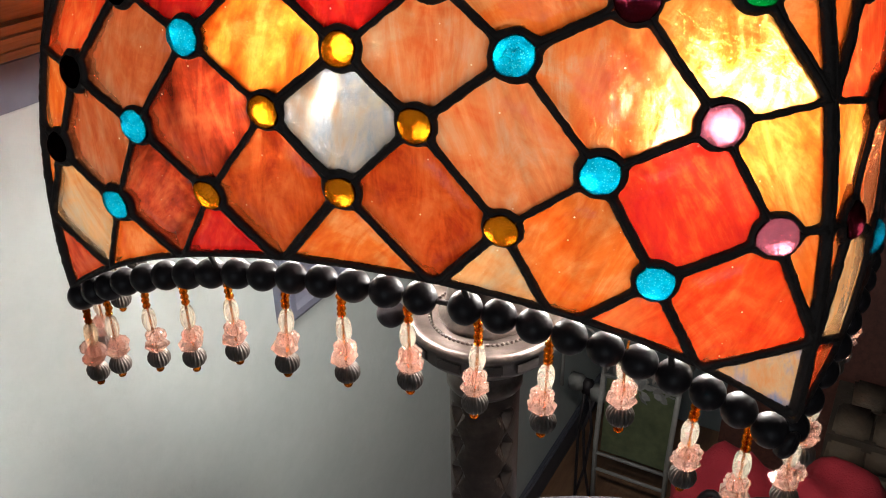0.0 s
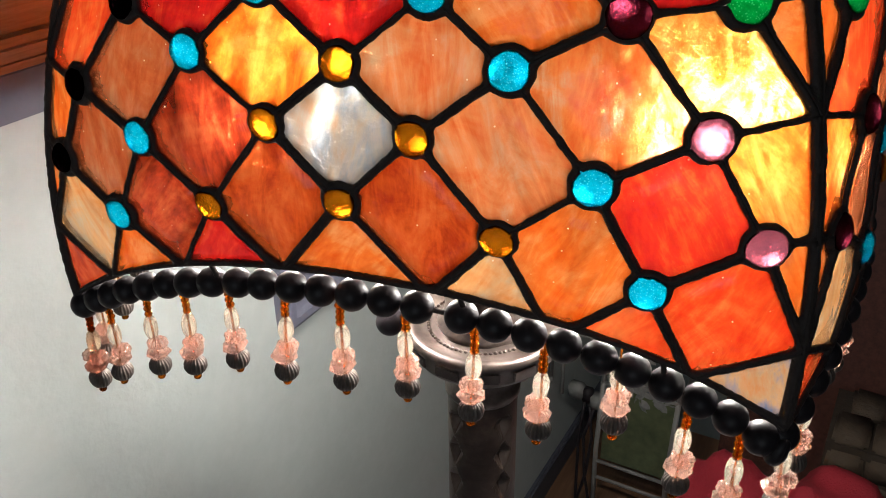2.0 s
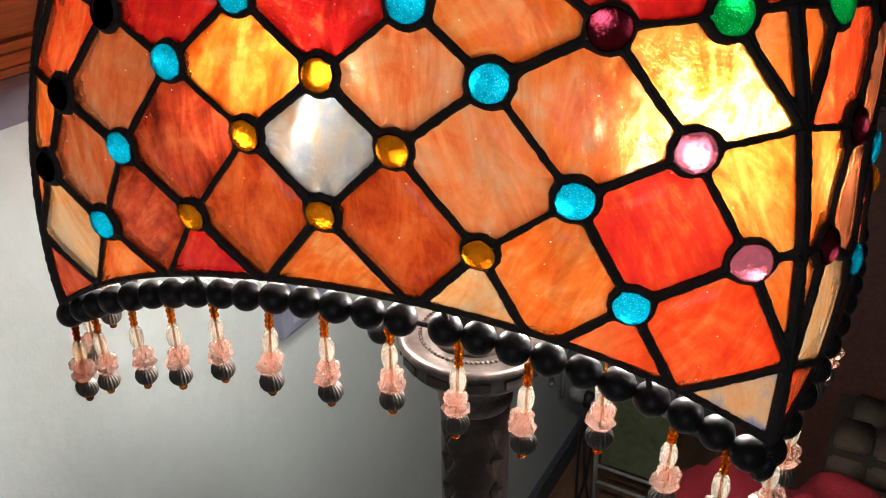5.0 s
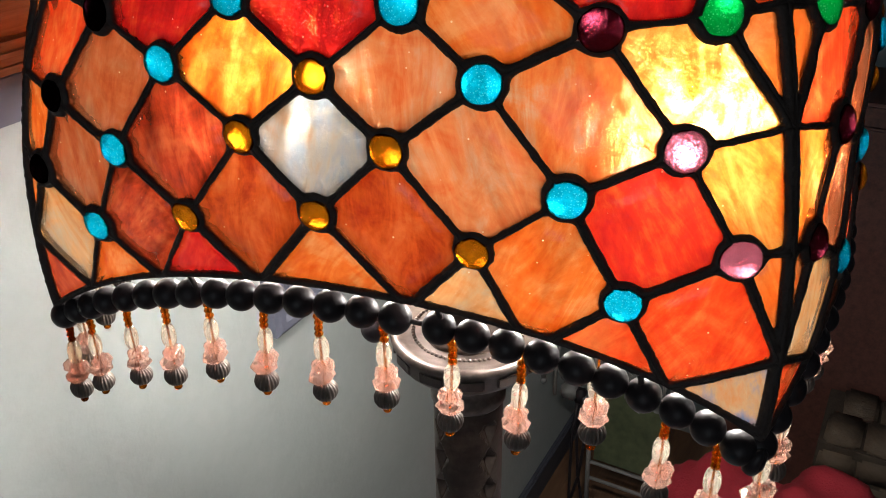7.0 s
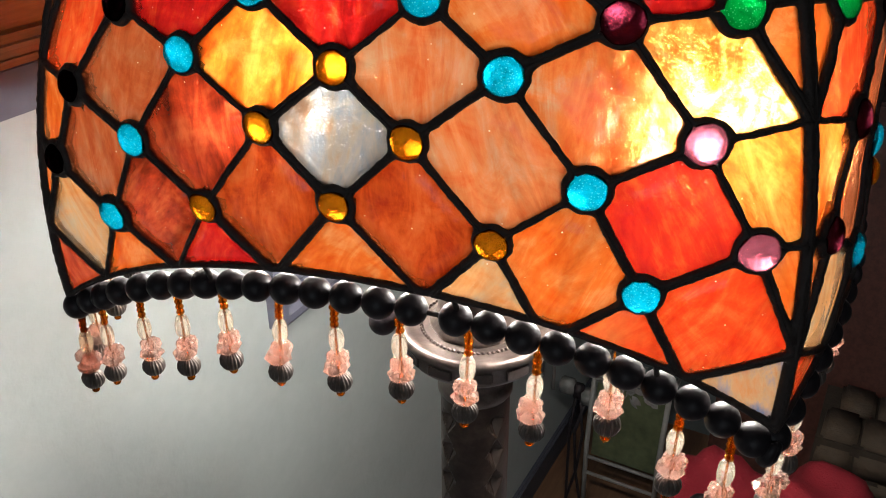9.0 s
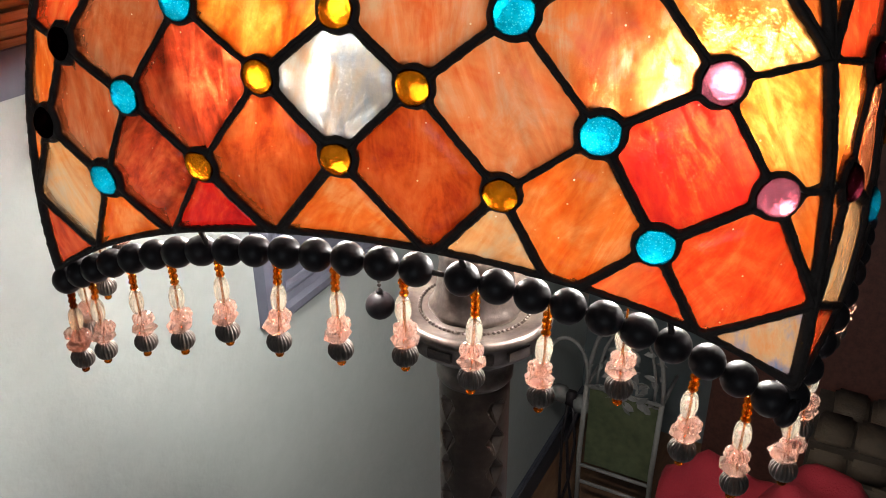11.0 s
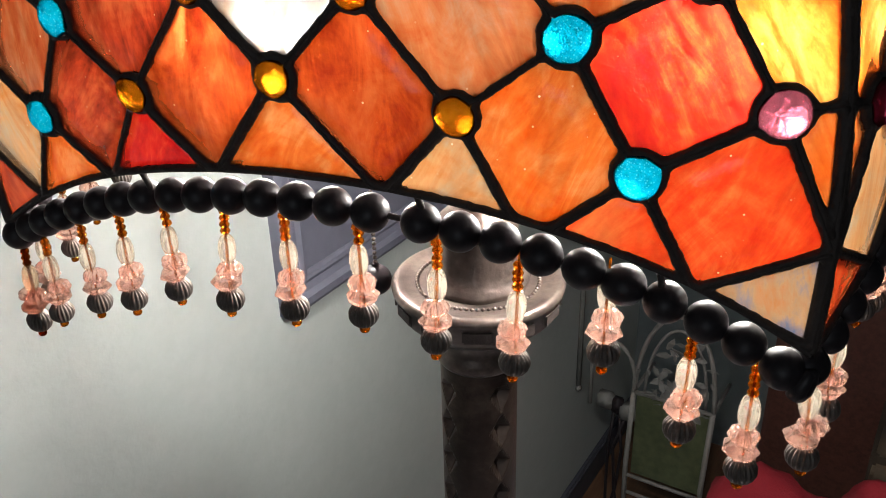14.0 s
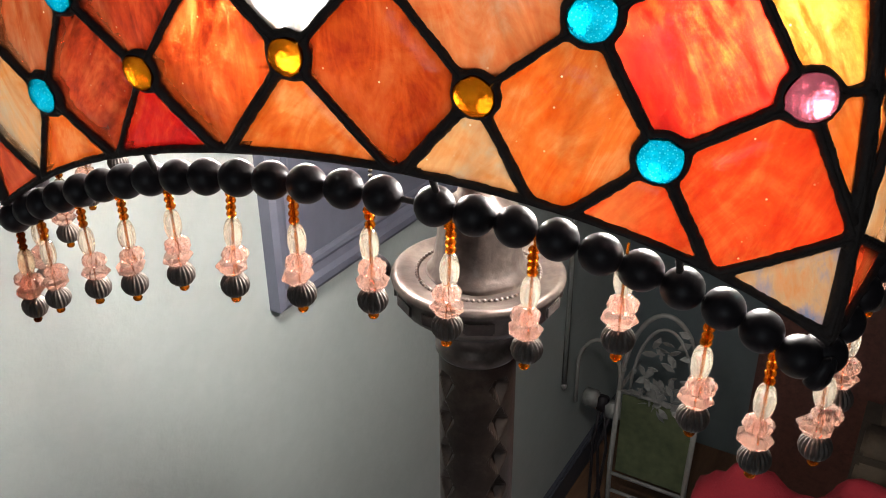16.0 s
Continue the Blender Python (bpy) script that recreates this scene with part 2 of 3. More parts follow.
def part(name, data, parent, m=None, label=""):
    """Links mesh data, or a bmesh's mesh, as one part under a thing; m is its pose in the parent."""
    ob = new(name, data)
    ob.parent = parent
    if m is not None:
        ob.matrix_basis = m
    return tagged(ob, label=label)


def lathe(profile, n=32, ribs=0, rib_depth=0.0, twist=0.0):
    """Verts and faces of a turned solid from (radius, height) rows; ribs flute it."""
    vs, fs = [], []
    for k, (r, z) in enumerate(profile):
        for i in range(n):
            a = 2 * math.pi * i / n
            rr = r * (1 + rib_depth * math.cos(ribs * a + twist * z)) if ribs else r
            vs.append((rr * math.cos(a), rr * math.sin(a), z))
    for k in range(len(profile) - 1):
        for i in range(n):
            j = (i + 1) % n
            fs.append((k * n + i, k * n + j, (k + 1) * n + j, (k + 1) * n + i))
    fs.append(tuple(range(n - 1, -1, -1)))
    fs.append(tuple(range((len(profile) - 1) * n, len(profile) * n)))
    return vs, fs


def box(lo, hi, bevel=0.0):
    bm = bmesh.new()
    bmesh.ops.create_cube(bm, size=1)
    for v in bm.verts:
        v.co = [lo[i] + (v.co[i] + 0.5) * (hi[i] - lo[i]) for i in range(3)]
    if bevel:
        bmesh.ops.bevel(bm, geom=bm.edges[:], offset=bevel, segments=2, affect="EDGES")
    return bm


def bm_mesh(name, bm, material, smooth=False):
    me = bpy.data.meshes.new(name)
    bm.to_mesh(me)
    bm.free()
    me.materials.append(material)
    me.polygons.foreach_set("use_smooth", [smooth] * len(me.polygons))
    return me


def tube(points, radius, n=8):
    """Verts and faces of a round bar along points."""
    pts = [Vector(p) for p in points]
    vs, fs = [], []
    for k, p in enumerate(pts):
        t = (pts[min(k + 1, len(pts) - 1)] - pts[max(k - 1, 0)]).normalized()
        a = t.cross(Vector((0, 0, 1)) if abs(t.z) < 0.9 else Vector((1, 0, 0))).normalized()
        b = t.cross(a)
        vs += [p + radius * (a * math.cos(2 * math.pi * i / n) + b * math.sin(2 * math.pi * i / n)) for i in range(n)]
    for k in range(len(pts) - 1):
        for i in range(n):
            j = (i + 1) % n
            fs.append((k * n + i, k * n + j, (k + 1) * n + j, (k + 1) * n + i))
    fs += [tuple(range(n - 1, -1, -1)), tuple(range((len(pts) - 1) * n, len(pts) * n))]
    return vs, fs


# ---- room ----
WALL_WAY = radians(61.0)          # the long wall runs this way in the plan
along = Vector((math.cos(WALL_WAY), math.sin(WALL_WAY), 0))
inward = Vector((math.sin(WALL_WAY), -math.cos(WALL_WAY), 0))
ROOM = Matrix(((along.x, -inward.x, 0, 0), (along.y, -inward.y, 0, 0), (0, 0, 1, 0), (0, 0, 0, 1)))
# room coordinates: x along the long wall, y = 0 at the eye, the long wall at y = 0.545
FAR, NEAR, SIDE, HIGH, LOW = 1.78, -3.0, -3.6, 2.5, -0.15
LW = 0.545
BASE_PAINT = surface("dark_slate_paint", [(0.3, (0.045, 0.05, 0.065)), (0.7, (0.08, 0.085, 0.105))], 10, (0.4, 0.6))


def setting(name, lo, hi, material, label, bevel=0.0):
    ob = new(name, bm_mesh(name, box(lo, hi, bevel), material))
    ob.matrix_world = ROOM
    return tagged(ob, label=label, category=name.split("_")[0], kind="structure")


setting("floor", (NEAR, SIDE, LOW - 0.1), (FAR, LW, LOW), FLOOR_WOOD, "brown wooden floor of the room")
setting("ceiling", (NEAR, SIDE, HIGH), (FAR, LW, HIGH + 0.1), WALL_PAINT, "plain pale painted ceiling")
setting("wall_long", (NEAR, LW, LOW), (FAR, LW + 0.1, HIGH), WALL_PAINT, "pale grey-green painted wall behind the lamp")
setting("wall_far", (FAR, SIDE, LOW), (FAR + 0.1, LW + 0.1, HIGH), WALL_TEAL, "dark teal wall at the end of the room")
setting("wall_side", (NEAR - 0.1, SIDE - 0.1, LOW), (FAR + 0.1, SIDE, HIGH), WALL_PAINT, "plain painted wall")
# the near wall has the window that lets the daylight in
WY, WZ = (-1.5, -0.3), (0.75, 2.0)
setting("wall_near_below", (NEAR - 0.1, SIDE, LOW), (NEAR, LW + 0.1, WZ[0]), WALL_PAINT, "plain painted wall under the window")
setting("wall_near_above", (NEAR - 0.1, SIDE, WZ[1]), (NEAR, LW + 0.1, HIGH), WALL_PAINT, "plain painted wall over the window")
setting("wall_near_right", (NEAR - 0.1, SIDE, WZ[0]), (NEAR, WY[0], WZ[1]), WALL_PAINT, "plain painted wall beside the window")
setting("wall_near_left", (NEAR - 0.1, WY[1], WZ[0]), (NEAR, LW + 0.1, WZ[1]), WALL_PAINT, "plain painted wall beside the window")
day = new("window_daylight", bpy.data.lights.new("window_daylight", "AREA"))
day.data.shape, day.data.size, day.data.size_y = "RECTANGLE", WY[1] - WY[0], WZ[1] - WZ[0]
day.data.energy, day.data.color = WINDOW_POWER, (0.82, 0.91, 1.0)
day.matrix_world = ROOM @ look((NEAR - 0.05, sum(WY) / 2, sum(WZ) / 2), (NEAR + 1, sum(WY) / 2, sum(WZ) / 2 - 0.1))

setting("baseboard", (NEAR, LW - 0.014, LOW), (FAR, LW, LOW + 0.075), BASE_PAINT, "dark slate baseboard along the wall", 0.004)
# the wooden ledge on the long wall: lilac-grey apron, brown nosing, orange wood over it
setting("trim_apron", (NEAR, LW - 0.010, 1.099), (1.2, LW, 1.134), FRAME_PAINT, "lilac-grey painted band under a wooden ledge", 0.002)
setting("trim_cove", (NEAR, LW - 0.016, 1.134), (1.2, LW, 1.143), WOOD, "brown wooden moulding on the wall", 0.003)
setting("trim_nosing", (NEAR, LW - 0.026, 1.143), (1.2, LW, 1.158), WOOD, "brown wooden moulding on the wall", 0.006)
setting("trim_board", (NEAR, LW - 0.012, 1.158), (1.2, LW, 1.30), WOOD, "orange-brown wooden board on the wall", 0.003)

# ---- lamp shade ----
AXIS = Vector((0.02833, 0.45059, 0))
PHI, Z0 = -20.38, 1.17
SHADE = Matrix.Translation((AXIS.x, AXIS.y, 1.1711)) @ Matrix.Rotation(radians(PHI), 4, "Z") @ Matrix.Rotation(radians(-2.71), 4, "X")
TOP = 1.35


def half_width(z):
    q = (z - Z0) / 0.1
    return 0.15743 - 0.01297 * q - 0.01092 * q * q


BELLY = {"low": 0.0}              # how much fuller the side now built is near its hem


def bulged(x, z):
    """How far a bellied panel stands out from the shade's axis."""
    w, q = half_width(z), (z - Z0) / 0.1
    r2 = min((x / w) ** 2, 1.6)
    return w + (0.02629 + 0.02131 * q - 0.00886 * q * q) * (1 - r2) * (1 + 0.443 * r2 + 0.092 * r2 * r2) + BELLY["low"] * max(0.0, -q) * (1 - r2)


def on_panel(x, z, lift=0.0):
    """The place on a panel, in the shade's own frame: x across, z up, lift outwards."""
    h = 0.0004
    y = bulged(x, z)
    n = Vector(((bulged(x - h, z) - bulged(x + h, z)) / (2 * h), 1, (bulged(x, z - h) - bulged(x, z + h)) / (2 * h))).normalized()
    return Vector((x, -y, z - Z0)) + lift * Vector((n.x, -n.y, n.z))


def hem(x):
    """The height of the scalloped lower edge."""
    return 1.1265 + 0.0255 * x - 1.31 * x ** 2 - 0.1 * x ** 3 - 14.9 * x ** 4


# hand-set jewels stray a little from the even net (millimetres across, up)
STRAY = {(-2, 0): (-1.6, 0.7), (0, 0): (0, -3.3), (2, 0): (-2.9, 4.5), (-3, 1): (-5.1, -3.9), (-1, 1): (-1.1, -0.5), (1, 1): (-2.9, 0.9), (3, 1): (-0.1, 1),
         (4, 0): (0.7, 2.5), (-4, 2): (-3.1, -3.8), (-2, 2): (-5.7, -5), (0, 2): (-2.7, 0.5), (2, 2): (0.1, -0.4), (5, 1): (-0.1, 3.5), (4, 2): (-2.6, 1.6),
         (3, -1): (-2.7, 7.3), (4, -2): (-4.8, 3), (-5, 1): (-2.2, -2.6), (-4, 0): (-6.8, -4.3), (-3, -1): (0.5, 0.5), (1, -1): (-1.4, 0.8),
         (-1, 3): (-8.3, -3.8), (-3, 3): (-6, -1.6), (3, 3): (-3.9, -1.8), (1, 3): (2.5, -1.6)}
RIDGE = {(5, -1): 1.2006, (6, 0): 1.161, (6, 2): 1.1207, (6, 4): 1.088, (-5, -1): 1.1926, (-6, 0): 1.1607, (-6, 2): 1.118, (-6, 4): 1.0795}
CORNER = {(-5, 3): (-0.1317, 1.0969), (5, 3): (0.1254, 1.1039)}


def knot(u, l):
    """The net's knot at column u, level l, as (x, z) on the panel."""
    if (u, l) in RIDGE:
        return math.copysign(half_width(RIDGE[u, l]), u), RIDGE[u, l]
    if (u, l) in CORNER:
        return CORNER[u, l]
    ll = max(l, -2)
    x = u * (0.03075 - 0.00129 * ll - 3.2e-5 * u * u)
    z = 1.21415 - 0.02371 * ll - 0.001809 * ll * ll - u * u * (0.00146 - 2e-5 * ll) + 4e-6 * u ** 4 + 0.02 * (ll - l)
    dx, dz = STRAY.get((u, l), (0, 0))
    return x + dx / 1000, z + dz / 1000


TINT = {(0, 1): "O", (-1, 0): "Q", (1, 0): "P", (0, -1): "R", (2, 1): "P", (3, 0): "H", (2, -1): "Y", (1, 2): "D", (-1, 2): "D", (3, 2): "Y", (4, 1): "V",
        (5, 0): "T", (5, 2): "S", (4, -1): "A", (6, 1): "Y", (6, 3): "B", (4, 3): "S", (2, 3): "C", (0, 3): "Y", (-2, 3): "R", (-4, 3): "Y", (-6, 3): "M",
        (-5, 2): "C", (-3, 2): "M", (-4, 1): "U", (-3, 0): "U", (-2, -1): "R", (-5, 0): "Y", (-4, -1): "S", (-2, 1): "M", (3, -2): "R", (5, -2): "Y"}
SCARLET = streaked_glass("glass_scarlet", [(0.3, (0.68, 0.03, 0.008)), (0.5, (0.76, 0.07, 0.014)), (0.72, (0.8, 0.17, 0.04))])
SMOKY = streaked_glass("glass_smoky_red", [(0.3, (0.2, 0.02, 0.01)), (0.5, (0.5, 0.05, 0.014)), (0.7, (0.68, 0.13, 0.04))], smoke=0.9)
VERMILION = streaked_glass("glass_vermilion", [(0.3, (0.6, 0.012, 0.014)), (0.5, (0.74, 0.035, 0.014)), (0.72, (0.82, 0.14, 0.025))], see=0.024)
TAWNY = streaked_glass("glass_tawny", [(0.3, (0.82, 0.09, 0.006)), (0.5, (0.86, 0.2, 0.018)), (0.7, (0.86, 0.38, 0.07))], see=0.02, milk=0.13)
RUSSET = streaked_glass("glass_russet", [(0.3, (0.46, 0.06, 0.012)), (0.5, (0.54, 0.12, 0.035)), (0.7, (0.54, 0.2, 0.085))], milk=0.145)
FLAME = streaked_glass("glass_flame", [(0.3, (0.8, 0.08, 0.008)), (0.5, (0.86, 0.2, 0.022)), (0.7, (0.88, 0.42, 0.08))], see=0.017)
HONEY = streaked_glass("glass_honey_peach", [(0.3, (0.74, 0.1, 0.015)), (0.5, (0.78, 0.2, 0.045)), (0.7, (0.62, 0.36, 0.2))], see=0.06)
BLUED = streaked_glass("glass_blued_cream", [(0.35, (0.72, 0.24, 0.06)), (0.53, (0.6, 0.36, 0.19)), (0.72, (0.16, 0.22, 0.38))], smoke=0.2, milk=0.14)
GLASS = {"M": SMOKY, "V": VERMILION, "U": RUSSET, "Q": TAWNY, "T": FLAME, "H": HONEY, "B": BLUED, "O": OPAL, "A": AMBER, "P": PEACH, "R": RED, "Y": ORANGE, "D": DEEP, "S": SCARLET, "C": CREAM}
JEWEL = {(0, 0): GOLD_JEWEL, (2, 0): CYAN_JEWEL, (4, 0): PINK_JEWEL, (1, 1): GOLD_JEWEL, (3, 1): CYAN_JEWEL, (5, 1): PINK_JEWEL, (0, 2): GOLD_JEWEL, (2, 2): GOLD_JEWEL,
         (4, 2): CYAN_JEWEL, (1, -1): CYAN_JEWEL, (3, -1): PLUM_JEWEL, (4, -2): GREEN_JEWEL, (2, -2): PLUM_JEWEL, (0, -2): CYAN_JEWEL}

shade = thing("lamp_shade", label="four-sided orange stained-glass shade with jewels and bead fringe", category="lamp shade")
shade.matrix_world = SHADE


def has_jewel(k):
    x, z = knot(*k)
    return (k[0] + k[1]) % 2 == 0 and k not in RIDGE and k[1] <= 2 and abs(x) < half_width(z) - 0.009 and z < TOP - 0.012


def stone_kind(k, first):
    """The jewel set at a knot."""
    stone = JEWEL.get((abs(k[0]), k[1])) or random.Random(str(k)).choice([CYAN_JEWEL, GOLD_JEWEL, PLUM_JEWEL, GREEN_JEWEL])
    # left-hand jewels stand unlit, so they take the plum darkened in colour
    if k[0] < -2 and first and k[1] > -2 and (stone is PINK_JEWEL or stone is PLUM_JEWEL):
        return UNLIT_PLUM_JEWEL
    return PLUM_JEWEL if stone is PINK_JEWEL and (k[0] < 0 or not first) else stone


SIZES = {"jewel_amber": 0.0064, "jewel_turquoise": 0.0070, "jewel_pink": 0.0072, "jewel_plum": 0.0072, "jewel_black": 0.0070, "jewel_green": 0.0070}


def wobble(x, z):
    """Uneven hand soldering, in metres."""
    return 0.00034 * noise.noise(Vector((x * 260, z * 260, 1.7))) + 0.00028 * noise.noise(Vector((x * 800, z * 800, 4.1)))


class Cell:
    """One opening of the net: four came edges, the jewels at its corners, ridge, hem and top."""

    def __init__(self, u, l, first):
        ring = [(u, l - 1), (u + 1, l), (u, l + 1), (u - 1, l)]
        pts = [Vector(knot(*k)) for k in ring]
        mid = sum(pts, Vector((0, 0))) / 4
        self.edges, self.jewels = [], []
        for i, p in enumerate(pts):
            q = pts[(i + 1) % 4]
            if has_jewel(ring[i]):
                self.jewels.append((p, SIZES[stone_kind(ring[i], first).name], random.Random(str(ring[i])).uniform(0.0009, 0.0019)))
            ends = (ring[i], ring[(i + 1) % 4])
            if max(abs(p.x) - half_width(p.y), abs(q.x) - half_width(q.y)) > 0.004 and (ends[0] in RIDGE or ends[1] in RIDGE):
                continue          # this edge lies past the ridge
            n = Vector((p.y - q.y, q.x - p.x)).normalized()
            n = -n if n.dot(mid - p) < 0 else n
            pair = sorted((ring[i], ring[(i + 1) % 4]))
            self.edges.append((p, n, 0.00140 * random.Random(str(pair)).uniform(0.72, 1.4)))
        grid = [mid + Vector((0.004 * i, 0.004 * j)) for i in range(-9, 10) for j in range(-9, 10)]
        inside = [p for p in grid if self.clear(p) > 0.0004]
        self.empty = len(inside) < 2
        if not self.empty:
            self.centre = sum(inside, Vector((0, 0))) / len(inside)
            if self.clear(self.centre) <= 0:
                self.centre = max(inside, key=self.clear)

    def sides(self, p):
        ds = [((p - a).dot(n), w) for a, n, w in self.edges]
        return ds + [(half_width(p.y) - abs(p.x), 0.0022), ((p.y - hem(p.x)) * 0.95, 0.0015), (TOP - p.y, 0.004)]

    def clear(self, p):
        """Above zero where bare glass shows; corners are filled softly."""
        k = 0.0005
        ds = [d - w for d, w in self.sides(p)] + [(p - c).length - r - lip for c, r, lip in self.jewels]
        low = min(ds)
        return low - k * math.log(sum(math.exp(-(d - low) / k) for d in ds)) + wobble(p.x, p.y)

    def whole(self, p):
        """Above zero inside the cell and outside its jewels."""
        return min([d for d, _ in self.sides(p)] + [(p - c).length - r + 0.0010 - 0.6 * wobble(p.x, p.y) for c, r, _ in self.jewels])

    def reach(self, f, way):
        lo, hi = 0.0, 0.001
        while f(self.centre + way * hi) > 0 and hi < 0.08:
            lo, hi = hi, hi + 0.001
        for _ in range(9):
            m = (lo + hi) / 2
            lo, hi = (m, hi) if f(self.centre + way * m) > 0 else (lo, m)
        return lo

    def rims(self, n):
        """Matching rings of (x, z): the bare glass's edge, and the middle of the solder round it."""
        inner, outer = [], []
        for i in range(n):
            way = Vector((math.cos(2 * math.pi * i / n), math.sin(2 * math.pi * i / n)))
            a = self.reach(self.clear, way)
            inner.append(self.centre + way * a)
            outer.append(self.centre + way * max(self.reach(self.whole, way), a + 0.0003))
        return inner, outer


def pane_mesh(cell, inner, outer):
    """A slab 3 mm thick that reaches under the solder, flatter than the panel's curve."""
    n = len(inner)
    rim = [on_panel(*(a + (b - a).normalized() * min(0.0012, (b - a).length * 0.7)), -0.0004) for a, b in zip(inner, outer)]
    mean = sum(rim, Vector((0, 0, 0))) / n
    mid = mean.lerp(on_panel(*cell.centre, -0.0004), 0.4)
    out = (on_panel(*cell.centre, 0.01) - on_panel(*cell.centre)).normalized()
    half = [p.lerp(mid, 0.5).lerp(on_panel(*((a + cell.centre) / 2), -0.0004), 0.2) for p, a in zip(rim, inner)]
    vs = rim + half + [mid]
    m = len(vs)
    vs = vs + [p - out * 0.003 for p in vs]
    fs, slots = [], []
    for i in range(n):
        j = (i + 1) % n
        fs += [(i, j, n + j, n + i), (n + i, n + j, 2 * n), (m + j, m + i, m + n + i, m + n + j), (m + n + j, m + n + i, m + 2 * n), (j, i, m + i, m + j)]
        slots += [0, 0, 1, 1, 1]
    return vs, fs, slots


def solder(inner, outer):
    """The solder round one opening: a low rounded ridge with a steep inner edge, as a closed ring."""
    n = len(inner)
    vs, fs = [], []
    levels = [(0.0, -0.0034), (0.0, 0.0002), (0.16, 0.0009), (0.5, 0.0015), (1.0, 0.0017), (1.0, -0.0040)]
    for t, h in levels:
        for a, b in zip(inner, outer):
            p = a.lerp(b, t)
            full = min(1.0, (b - a).length / 0.002)
            lump = 1 + 0.35 * noise.noise(Vector((p.x * 420, p.y * 420, 9.3)))
            vs.append(on_panel(p.x, p.y, h * full * lump if h > 0 else h))
    k = len(levels)
    for r in range(k):
        for i in range(n):
            j = (i + 1) % n
            fs.append((r * n + i, r * n + j, (r + 1) % k * n + j, (r + 1) % k * n + i))
    return vs, fs


def bar(path, width, depth):
    """A rounded solder line along (x, z) points of the panel, for its rim."""
    vs, fs, n = [], [], 8
    for k, (x, z) in enumerate(path):
        a, b = path[max(k - 1, 0)], path[min(k + 1, len(path) - 1)]
        d = Vector((b[0] - a[0], b[1] - a[1])).normalized()
        w = width * (1 + 0.3 * noise.noise(Vector((x * 300, z * 300, 2.0)))) / 2
        for i in range(n):
            t = 2 * math.pi * i / n
            o = w * math.cos(t)
            vs.append(on_panel(x - d.y * o, z + d.x * o, depth * math.sin(t) / 2 - 0.001))
    for k in range(len(path) - 1):
        for i in range(n):
            j = (i + 1) % n
            fs.append((k * n + i, k * n + j, (k + 1) * n + j, (k + 1) * n + i))
    return vs, fs


def jewel_mesh(material, rnd):
    """A hand-cast drop of glass: a low dome with an uneven outline."""
    r = SIZES[material.name]
    prof = [(0.02, -0.0030), (0.7, -0.0028), (1.0, -0.0012), (1.0, 0.0004), (0.96, 0.0017), (0.86, 0.0028), (0.68, 0.0037), (0.42, 0.0043), (0.18, 0.0046), (0.02, 0.0047)]
    vs, fs = lathe(prof, 32)
    p1, p2, p3 = (rnd.uniform(0, 6.28) for _ in range(3))
    out = []
    for x, y, z in vs:
        a = math.atan2(y, x)
        k = r * (1 + 0.035 * math.cos(2 * a + p1) + 0.025 * math.cos(3 * a + p2) + 0.012 * math.cos(5 * a + p3))
        out.append((x * k, y * k, z))
    return mesh("glass_jewel", out, fs, material)


CELLS = [(u, l) for l in range(-9, 4) for u in range(-6, 7) if (u + l) % 2]
KNOTS = [(u, l) for l in range(-9, 3) for u in range(-5, 6) if has_jewel((u, l))]


def panel(turn, first, flip):
    """One side of the shade: solder net, panes and jewels, turned about the shade's axis; every other side is mirrored."""
    rnd = random.Random(11)
    BELLY["low"] = 0.031 if flip else 0.0
    spin = Matrix.Rotation(radians(turn), 4, "Z")
    side = -1 if flip else 1
    vs, fs, panes = [], [], []

    def placed(points, faces):
        return [(side * p[0], p[1], p[2]) for p in points], [tuple(reversed(f)) for f in faces] if flip else faces

    def add(piece):
        o = len(vs)
        pv, pf = placed(*piece)
        vs.extend(pv)
        fs.extend(tuple(i + o for i in f) for f in pf)

    for c in CELLS:
        cell = Cell(*c, first)
        if cell.empty:
            continue
        inner, outer = cell.rims(96 if turn in (0, 90) else 48)
        add(solder(inner, outer))
        panes.append((c, cell, inner, outer))
    for s in (-1, 1):
        low = RIDGE[6 * s, 4]
        zs = [low + (TOP - low) * k / 60 for k in range(61)]
        add(bar([(s * half_width(z), z) for z in zs], 0.0036, 0.0052))
    a, b = -half_width(RIDGE[-6, 4]), half_width(RIDGE[6, 4])
    add(bar([(x, hem(x)) for x in (a + (b - a) * k / 90 for k in range(91))], 0.0026, 0.0044))
    w = half_width(TOP)
    add(bar([(-w + 2 * w * k / 40, TOP) for k in range(41)], 0.008, 0.008))
    net = part("panel_frame", mesh("panel_frame", vs, fs, LEAD), shade, spin, "blackened solder net of one side")
    for c, cell, inner, outer in panes:
        key = TINT.get((side * c[0], c[1])) if first or c != (6, 3) else "S"
        key = key or TINT.get((-side * c[0], c[1])) or rnd.choice("YYYSPDRC")
        pv, pf, slots = pane_mesh(cell, inner, outer)
        pv, pf = placed(pv, pf)
        part("glass_pane", mesh("glass_pane", pv, pf, [GLASS[key], INNER], slots), net)
    for k in KNOTS:
        x, z = knot(*k)
        p, q = (Vector((side * v.x, v.y, v.z)) for v in (on_panel(x, z), on_panel(x, z, 0.01)))
        m = Matrix.Translation(p) @ (q - p).normalized().to_track_quat("Z", "Y").to_matrix().to_4x4()
        part("glass_jewel", jewel_mesh(stone_kind(k, first), random.Random(str(k))), net, m)


